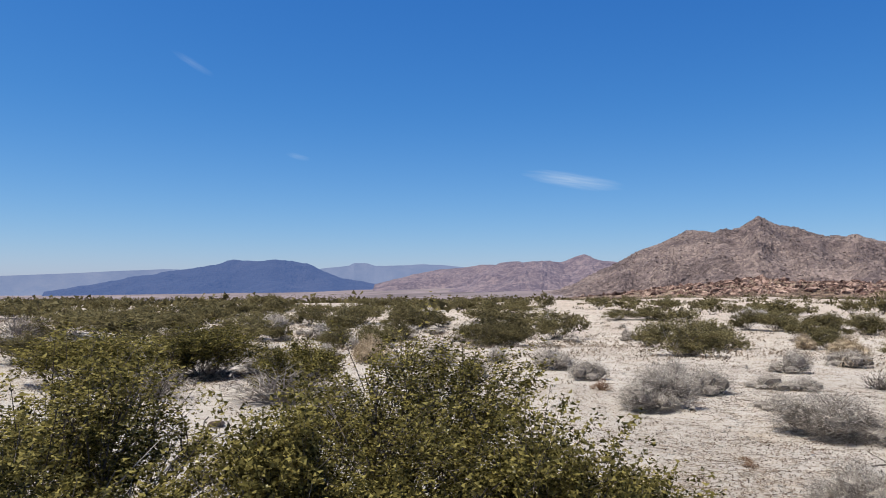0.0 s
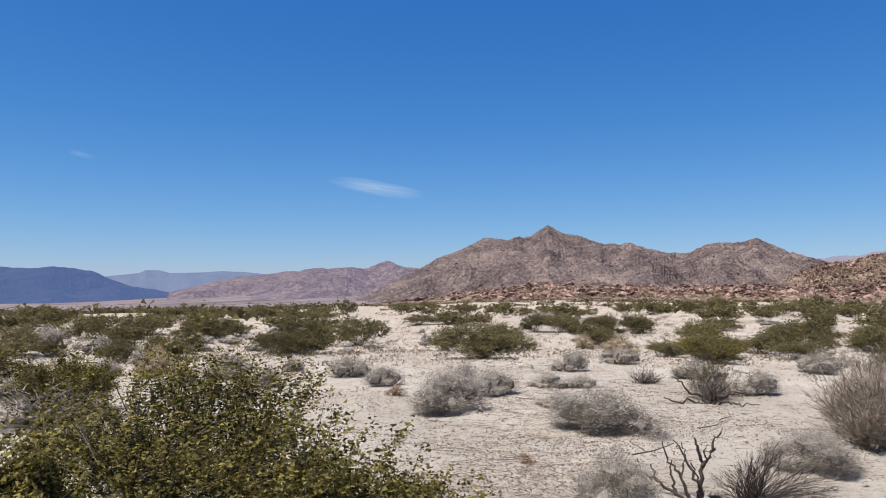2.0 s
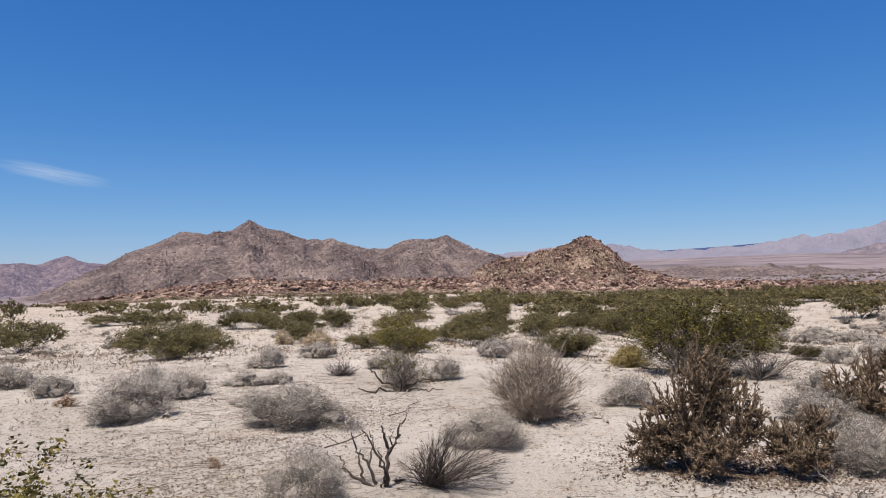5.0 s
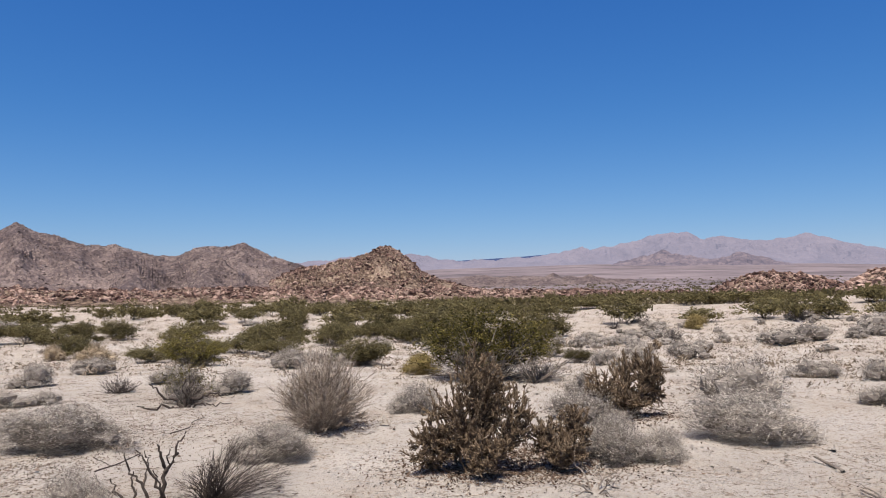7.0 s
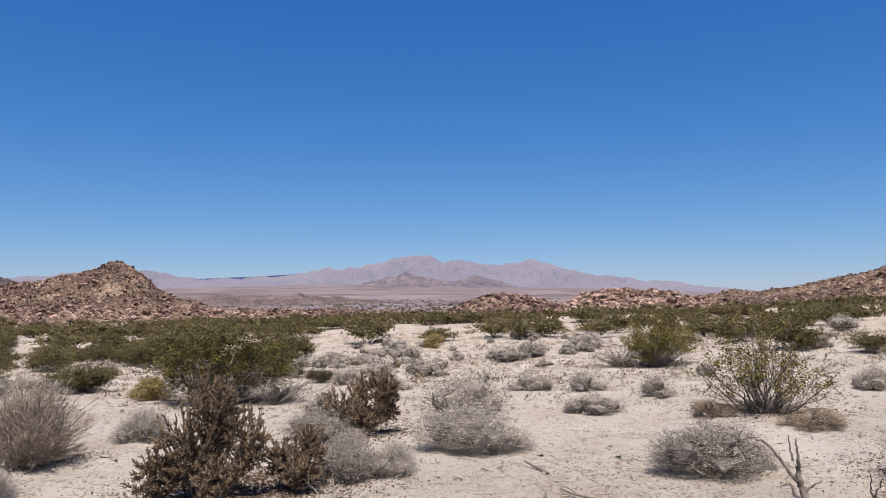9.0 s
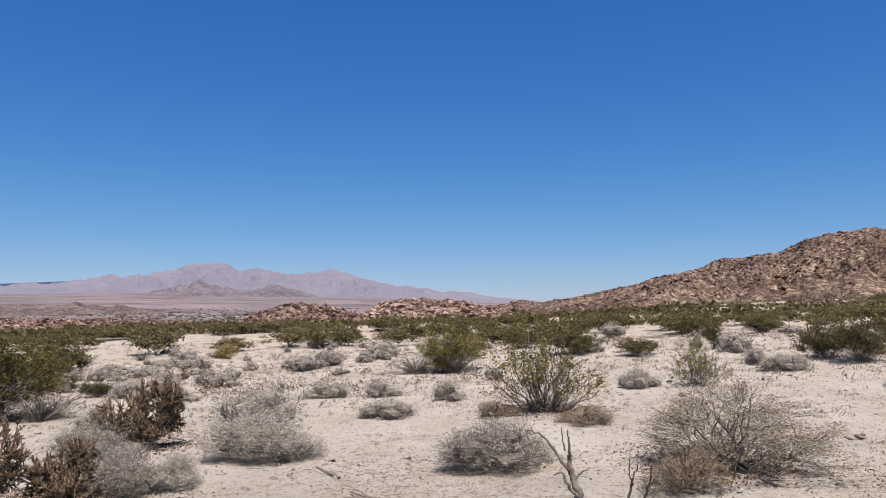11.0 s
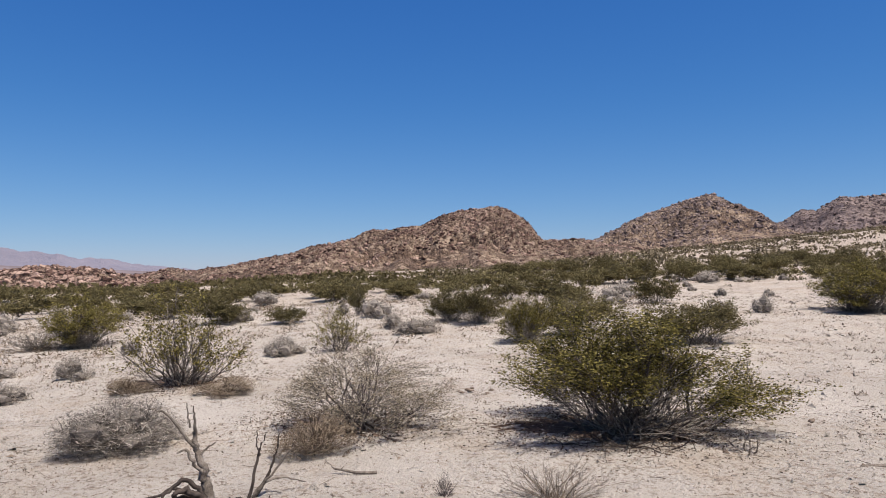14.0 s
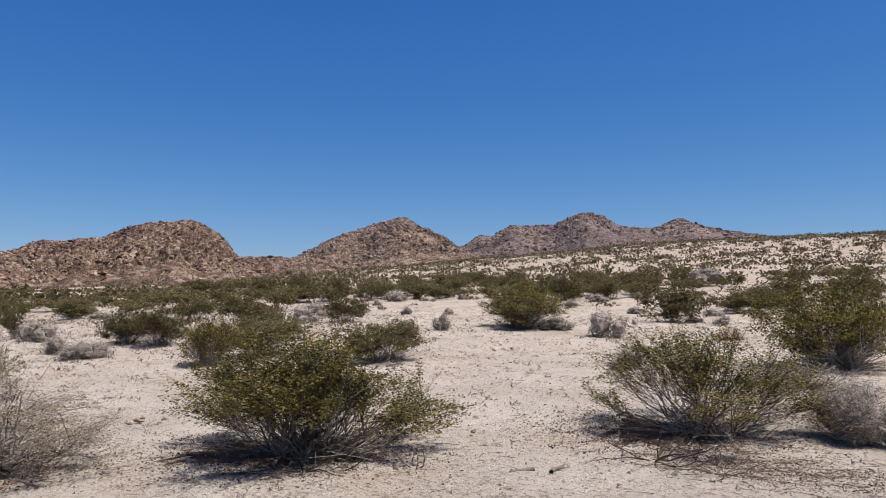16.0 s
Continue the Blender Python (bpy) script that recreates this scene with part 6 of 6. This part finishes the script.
def wisp_material(cover):
    """Thin ice cloud: streaks that fade out to clear air."""
    m = bpy.data.materials.new("thin_cloud")
    m.use_nodes = True
    nt = m.node_tree
    nodes, link = nt.nodes, nt.links.new
    coords = nodes.new("ShaderNodeTexCoord")
    streak = nodes.new("ShaderNodeMapping")
    streak.inputs["Scale"].default_value = (3.0, 8.0, 1.0)
    streak.inputs["Rotation"].default_value = (0, 0, 0.25)
    link(coords.outputs["Generated"], streak.inputs["Vector"])
    fuzz = nodes.new("ShaderNodeTexNoise")
    fuzz.inputs["Scale"].default_value, fuzz.inputs["Detail"].default_value = 1.2, 7
    link(streak.outputs[0], fuzz.inputs["Vector"])
    centre = nodes.new("ShaderNodeMapping")
    centre.inputs["Location"].default_value, centre.inputs["Scale"].default_value = (-1, -1, 0), (2, 2, 0)
    link(coords.outputs["Generated"], centre.inputs["Vector"])
    ball = nodes.new("ShaderNodeTexGradient")
    ball.gradient_type = "SPHERICAL"
    link(centre.outputs[0], ball.inputs["Vector"])
    thick = nodes.new("ShaderNodeMath")
    thick.operation = "MULTIPLY"
    link(ball.outputs["Fac"], thick.inputs[0])
    link(fuzz.outputs["Fac"], thick.inputs[1])
    cut = nodes.new("ShaderNodeMapRange")
    for k, v in ((1, 0.08), (2, 0.5), (3, 0.0), (4, cover)):
        cut.inputs[k].default_value = v
    link(thick.outputs[0], cut.inputs[0])
    # the sunlit white of the cloud is put in as emission
    white, clear = nodes.new("ShaderNodeEmission"), nodes.new("ShaderNodeBsdfTransparent")
    white.inputs["Color"].default_value, white.inputs["Strength"].default_value = (0.75, 0.83, 0.95, 1), 0.62
    both = nodes.new("ShaderNodeMixShader")
    link(cut.outputs[0], both.inputs[0])
    link(clear.outputs[0], both.inputs[1])
    link(white.outputs[0], both.inputs[2])
    link(both.outputs[0], nodes["Material Output"].inputs["Surface"])
    return m


def cloud(bearing, height, wide, tall, away, tilt=9, cover=0.36, label="thin white wisp of high cloud"):
    """A wisp of cloud, lying across the view far off; a slightly bowed sheet."""
    u, v = np.meshgrid(np.linspace(-0.5, 0.5, 13), np.linspace(-0.5, 0.5, 5), indexing="ij")
    V = np.stack([u * wide, v * tall, 0.03 * wide * (u * u + v * v)], -1).reshape(-1, 3)
    i = np.arange(65).reshape(13, 5)
    F = np.stack([i[:-1, :-1], i[1:, :-1], i[1:, 1:], i[:-1, 1:]], -1).reshape(-1, 4)
    ob = new("backdrop_cloud", mesh_of("backdrop_cloud", V, F, wisp_material(cover), flat=False))
    b, e = radians(bearing), radians(height)
    eye, spot = Vector((0, 0, EYE)), Vector((-math.sin(b) * math.cos(e), math.cos(b) * math.cos(e), math.sin(e))) * away
    ob.matrix_basis = look(eye + spot, eye, tilt)
    return tagged(ob, label, "cloud", kind="structure")


cloud(-9.9, 7.6, 780, 130, 4800)
cloud(11.1, 9.2, 190, 50, 4750, 12, 0.13, "tiny faint wisp of high cloud")
cloud(18.8, 15.4, 330, 60, 4750, 28, 0.11, "small faint wisp of high cloud")

STONE = material("brown_stone", ((0.15, 0.11, 0.083), (0.30, 0.23, 0.18), (0.48, 0.39, 0.315)), grain=25, patch=6, bump=0.5, fine=120)
stone_rng = np.random.default_rng(8)
for x, y, s in ((8.99, -4.33, 0.09), (9.1, -4.5, 0.12), (9.3, -4.62, 0.07), (8.8, -4.6, 0.06), (9.0, -4.75, 0.1), (6.64, -7.33, 0.15), (-2.36, 7.92, 0.26), (6.9, -7.0, 0.06), (5.66, -6.62, 0.1), (4.4, -7.5, 0.07)):
    stone = new("stone", mesh_of("stone", block_shape(stone_rng, FINE_BLOCK), FINE_BLOCK[1], STONE))
    stone.matrix_basis = pose(x, y, float(ground_z(x, y)) + s * 0.1, 0, 0, stone_rng.uniform(0, 360)) @ Matrix.Diagonal((s * 1.3, s, s * 0.6, 1))
    tagged(stone, "small brown stone half sunk in sand", "stone", "stones")

# ---- scattered bushes of the flat, by chance ----
scatter = np.random.default_rng(77)


def chance_place(low, high, near, far, power=1.0):
    b = math.radians(scatter.uniform(low, high))
    r = near + (far - near) * scatter.uniform() ** power
    return -math.sin(b) * r, math.cos(b) * r, r


for _ in range(60):
    x, y, r = chance_place(-100, 30, 17, 44, 0.8)
    burro_bush(round(x, 2), round(y, 2), scatter.uniform(0.45, 1.0), scatter.uniform(0.25, 0.5))
for _ in range(40):
    x, y, r = chance_place(-72, -52, 18, 40, 0.8)
    burro_bush(round(x, 2), round(y, 2), scatter.uniform(0.5, 1.1), scatter.uniform(0.3, 0.55))
for _ in range(44):
    x, y, r = chance_place(-170, -92, 22, 60, 0.8)
    burro_bush(round(x, 2), round(y, 2), scatter.uniform(0.5, 1.2), scatter.uniform(0.3, 0.6))


def belt(zones):
    """The far belt of creosote, too dense to count: many bushes in one mesh of wood and one of leaves."""
    made = {"wood": [], "dead_twigwork": [], "crown": []}
    for low, high, near, far, count in zones:
        for _ in range(count):
            x, y, r = chance_place(low, high, near, far, 0.75)
            w, h, a = scatter.uniform(1.8, 3.4), scatter.uniform(0.9, 1.6), scatter.uniform(0, 2 * math.pi)
            z = float(ground_z(x, y)) - 0.02
            for me in CREO_BELT[int(scatter.integers(len(CREO_BELT)))]:
                v, f = np.empty(len(me.vertices) * 3, np.float32), np.empty(len(me.loops), np.int32)
                me.vertices.foreach_get("co", v)
                me.loops.foreach_get("vertex_index", f)
                v = v.reshape(-1, 3)
                turned = np.stack([v[:, 0] * math.cos(a) - v[:, 1] * math.sin(a), v[:, 0] * math.sin(a) + v[:, 1] * math.cos(a), v[:, 2]], 1)
                made[me.name.split(".")[0]].append((turned * np.array([w, w, h]) + np.array([x, y, z]), f.reshape(-1, 3 if me.name.startswith("crown") else 4)))
    band = new("creosote_belt")
    for name, mat in (("wood", STEM), ("dead_twigwork", TWIG), ("crown", HAZED_LEAF)):
        part(name, mesh_of(name, *joined(*made[name]), mat), band)["kind"] = "stuff"
    tagged(band, "distant belt of olive-green creosote bushes across the flat", "shrubs", kind="stuff")


belt(((-56, -30, 36, 75, 50), (-30, -2, 40, 75, 24), (-2, 32, 34, 75, 50), (-100, -50, 36, 70, 105), (-128, -98, 38, 75, 36), (-172, -125, 42, 90, 44)))


for q in range(64):
    x, y, r = chance_place(-62, 26, 21, 40, 0.9) if q < 44 else chance_place(-68, -36, 23, 40, 0.8)
    creosote(round(x, 2), round(y, 2), scatter.uniform(1.0, 2.1), scatter.uniform(0.6, 1.15))


# ---- what nobody could count ----
def far_scrub(name, seed, zones, mat, label, n=15, coarse=0.35, slim=0.8):
    """Bushes of the far flat and the sandy slope, as tufts of coarse leaves."""
    rng = np.random.default_rng(seed)
    C, S = [], []
    for low, high, near, far, count, big in zones:
        b = np.radians(rng.uniform(low, high, count))
        r = near + (far - near) * rng.uniform(0, 1, count) ** 0.8
        x, y = -np.sin(b) * r, np.cos(b) * r
        w = big * rng.uniform(0.5, 1.4, count)
        q = rng.normal(size=(count, n, 3)) * np.array([0.34, 0.34, 0.16]) * w[:, None, None]
        q[..., 2] = np.abs(q[..., 2]) + 0.1 * w[:, None]
        C.append((q + np.stack([x, y, ground_top(x, y)], 1)[:, None]).reshape(-1, 3))
        S.append(np.repeat(w * coarse, n))
    me = mesh_of(name, *blades(np.concatenate(C), np.concatenate(S), rng, slim), mat)
    tagged(new(name, me), label, "scrub", kind="stuff")


far_scrub("far_scrub", 31, ((-75, -32, 70, 330, 450, 1.5), (-32, -6, 70, 330, 160, 1.3), (-6, 33, 70, 330, 390, 1.5), (-6, 33, 55, 160, 400, 1.5), (-112, -52, 66, 130, 600, 1.5), (-128, -100, 70, 140, 200, 1.5), (-175, -118, 100, 330, 600, 1.0), (-75, -48, 240, 900, 700, 2.4), (-5, 33, 140, 800, 1400, 1.7), (-115, -60, 190, 1200, 1500, 2.6), (7, 33, 300, 1600, 1200, 2.2)), HAZED_LEAF, "scattered olive-green scrub on the distant flat")
far_scrub("dry_scrub", 35, ((-75, 33, 60, 250, 900, 0.8), (-112, -52, 60, 160, 900, 0.9), (-175, -112, 80, 330, 5600, 1.4), (-175, -112, 45, 90, 160, 0.7), (-55, 0, 120, 300, 700, 1.2)), DRAB, "scattered brown dry scrub on sandy slopes", 18, 0.27)
far_scrub("stubble", 38, ((-175, 34, 5, 24, 1300, 0.045), (-175, 34, 14, 70, 3000, 0.2), (-130, 34, 16, 50, 4000, 0.32), (-175, -100, 9, 45, 3000, 0.12), (-100, -45, 11, 40, 3000, 0.15), (-20, 30, 9, 40, 1500, 0.15)), BRUSH, "low brown stubble dotted over the sand", 12, 0.3, 0.3)


PEBBLE = (np.array([(0.5, 0, 0), (-0.5, 0, 0), (0, 0.5, 0), (0, -0.5, 0), (0, 0, 0.5)]), np.array([(0, 2, 4), (2, 1, 4), (1, 3, 4), (3, 0, 4)]))


def gravel():
    rng = np.random.default_rng(32)
    n = 28000
    b = np.radians(rng.uniform(-175, 36, n))
    r = 2.5 + 26 * rng.uniform(0, 1, n) ** 1.2
    x, y = -np.sin(b) * r, np.cos(b) * r
    s = 0.013 * np.exp(rng.normal(size=n) * 0.55) * (0.55 + 0.07 * r)
    P = np.stack([x, y, ground_top(x, y) + s * 0.15], 1)
    tagged(new("gravel", mesh_of("gravel", *many_blocks(P, s, 33, PEBBLE), STONE)), "loose brown gravel strewn over sand", "gravel", kind="stuff")


gravel()


def clods():
    """Small crusts and hummocks of sand."""
    rng = np.random.default_rng(36)
    n = 24000
    b = np.radians(rng.uniform(-175, 36, n))
    r = 3.0 + 30 * rng.uniform(0, 1, n) ** 1.1
    x, y = -np.sin(b) * r, np.cos(b) * r
    s = 0.029 * np.exp(rng.normal(size=n) * 0.45) * (0.7 + 0.075 * r)
    P = np.stack([x, y, ground_top(x, y) + s * 0.06], 1)
    tagged(new("sand_crust", mesh_of("sand_crust", *many_blocks(P, s, 37, PEBBLE), SAND)), "crusty lumps of sand over the flat", "crust", kind="stuff")


clods()


SHADE_MULCH = material("brown_mulch", ((0.07, 0.045, 0.032), (0.14, 0.092, 0.067), (0.25, 0.175, 0.13)), grain=20, patch=3, bump=0, islands=0.5)


def litter():
    """Dry twigs and straw that lie about, thickest under the bushes."""
    rng = np.random.default_rng(34)
    spots = [(6.2, -4.9, 1.35, 900), (3.9, -7.7, 1.6, 1000), (3.0, -6.95, 0.9, 500), (2.1, -6.85, 1.0, 400), (7.5, -2.4, 0.8, 300), (11.8, -1.2, 1.1, 250), (-0.05, 4.3, 1.2, 250), (5.4, 3.5, 0.9, 350), (5.8, 6.8, 2.2, 400), (7.2, 0.6, 1.4, 300), (4.6, -13.6, 1.6, 350), (3.2, 6.9, 1.8, 1300), (4.7, 8.0, 2.0, 1200), (2.3, 5.6, 1.4, 800), (1.6, 8.0, 1.8, 800), (3.6, 10.0, 2.2, 1300), (5.4, 10.4, 2.2, 1000), (5.2, 14.0, 3.0, 1200)]
    C = []
    for x, y, s, n in spots:
        n = n if n < 1000 and y < 6 else n // 4
        C.append(np.stack([rng.normal(x, s * 0.5, n), rng.normal(y, s * 0.5, n)], 1))
    C += [np.stack([rng.normal(x, w * 0.24, 170), rng.normal(y + 0.08 * w, w * 0.24, 170)], 1) for x, y, w in SHADY if w > 1.9]
    n = 1700
    b, r = np.radians(rng.uniform(-175, 36, n)), 2.5 + 16 * rng.uniform(0, 1, n) ** 1.2
    C.append(np.stack([-np.sin(b) * r, np.cos(b) * r], 1))
    C = np.concatenate(C)
    n = len(C)
    a, run = rng.uniform(0, 2 * math.pi, n), rng.uniform(0.03, 0.2, n)
    far = np.hypot(C[:, 0], C[:, 1])
    d = np.stack([np.cos(a), np.sin(a)], 1) * run[:, None]
    k = 3
    u = np.linspace(-0.5, 0.5, k)[None, :, None]
    XY = C[:, None] + d[:, None] * u + rng.normal(size=(n, k, 2)) * run[:, None, None] * 0.08
    Z = ground_top(XY[..., 0], XY[..., 1]) + 0.006 + rng.uniform(0, 0.012, (n, 1))
    P = np.concatenate([XY, Z[..., None]], -1)
    R = (rng.uniform(0.001, 0.0026, n) * (0.7 + 0.06 * far))[:, None] * np.linspace(1, 0.6, k)[None]
    F = [np.stack([rng.normal(x, sp * 0.42, n * 5), rng.normal(y, sp * 0.36, n * 5)], 1) for x, y, sp, n in spots[:4]] + [np.stack([rng.normal(x, sp * 0.35, n * 2), rng.normal(y, sp * 0.35, n * 2)], 1) for x, y, sp, n in spots[4:]]
    F = np.concatenate(F)
    flakes = blades(np.concatenate([F, (ground_top(F[:, 0], F[:, 1]) + rng.uniform(0.004, 0.016, len(F)))[:, None]], 1), rng.uniform(0.010, 0.032, len(F)), rng, 0.4)
    # litter flakes shifted away from the sun, so that cast shadows turn brown
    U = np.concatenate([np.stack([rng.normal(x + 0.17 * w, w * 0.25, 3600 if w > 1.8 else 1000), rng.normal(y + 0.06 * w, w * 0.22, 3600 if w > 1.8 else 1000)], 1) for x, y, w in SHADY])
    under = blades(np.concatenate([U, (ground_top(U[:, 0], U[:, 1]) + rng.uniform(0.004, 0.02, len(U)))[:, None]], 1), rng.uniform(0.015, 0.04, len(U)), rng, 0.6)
    # a thin mat of old leaves under the large bushes, painting their shadows brown
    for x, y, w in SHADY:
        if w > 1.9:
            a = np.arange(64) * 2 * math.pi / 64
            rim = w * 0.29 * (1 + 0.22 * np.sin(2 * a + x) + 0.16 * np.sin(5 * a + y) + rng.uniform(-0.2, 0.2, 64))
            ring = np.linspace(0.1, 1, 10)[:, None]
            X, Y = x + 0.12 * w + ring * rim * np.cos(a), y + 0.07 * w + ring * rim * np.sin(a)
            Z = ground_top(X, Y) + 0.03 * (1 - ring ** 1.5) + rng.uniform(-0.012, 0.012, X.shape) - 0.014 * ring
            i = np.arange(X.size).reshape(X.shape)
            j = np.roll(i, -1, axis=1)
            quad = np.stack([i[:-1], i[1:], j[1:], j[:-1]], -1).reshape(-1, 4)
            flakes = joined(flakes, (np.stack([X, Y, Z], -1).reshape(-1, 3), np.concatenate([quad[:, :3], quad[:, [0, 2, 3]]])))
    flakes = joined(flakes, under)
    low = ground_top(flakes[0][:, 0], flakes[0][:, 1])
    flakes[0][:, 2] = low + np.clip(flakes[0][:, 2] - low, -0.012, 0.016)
    tagged(new("leaf_litter", mesh_of("leaf_litter", *flakes, SHADE_MULCH)), "dark brown fallen leaf litter under bushes, browning their shadows", "litter", kind="stuff")
    tagged(new("twig_litter", mesh_of("twig_litter", *tubes(P, R, 3), BRUSH)), "dry brown twig litter strewn over sand", "litter", kind="stuff")


litter()
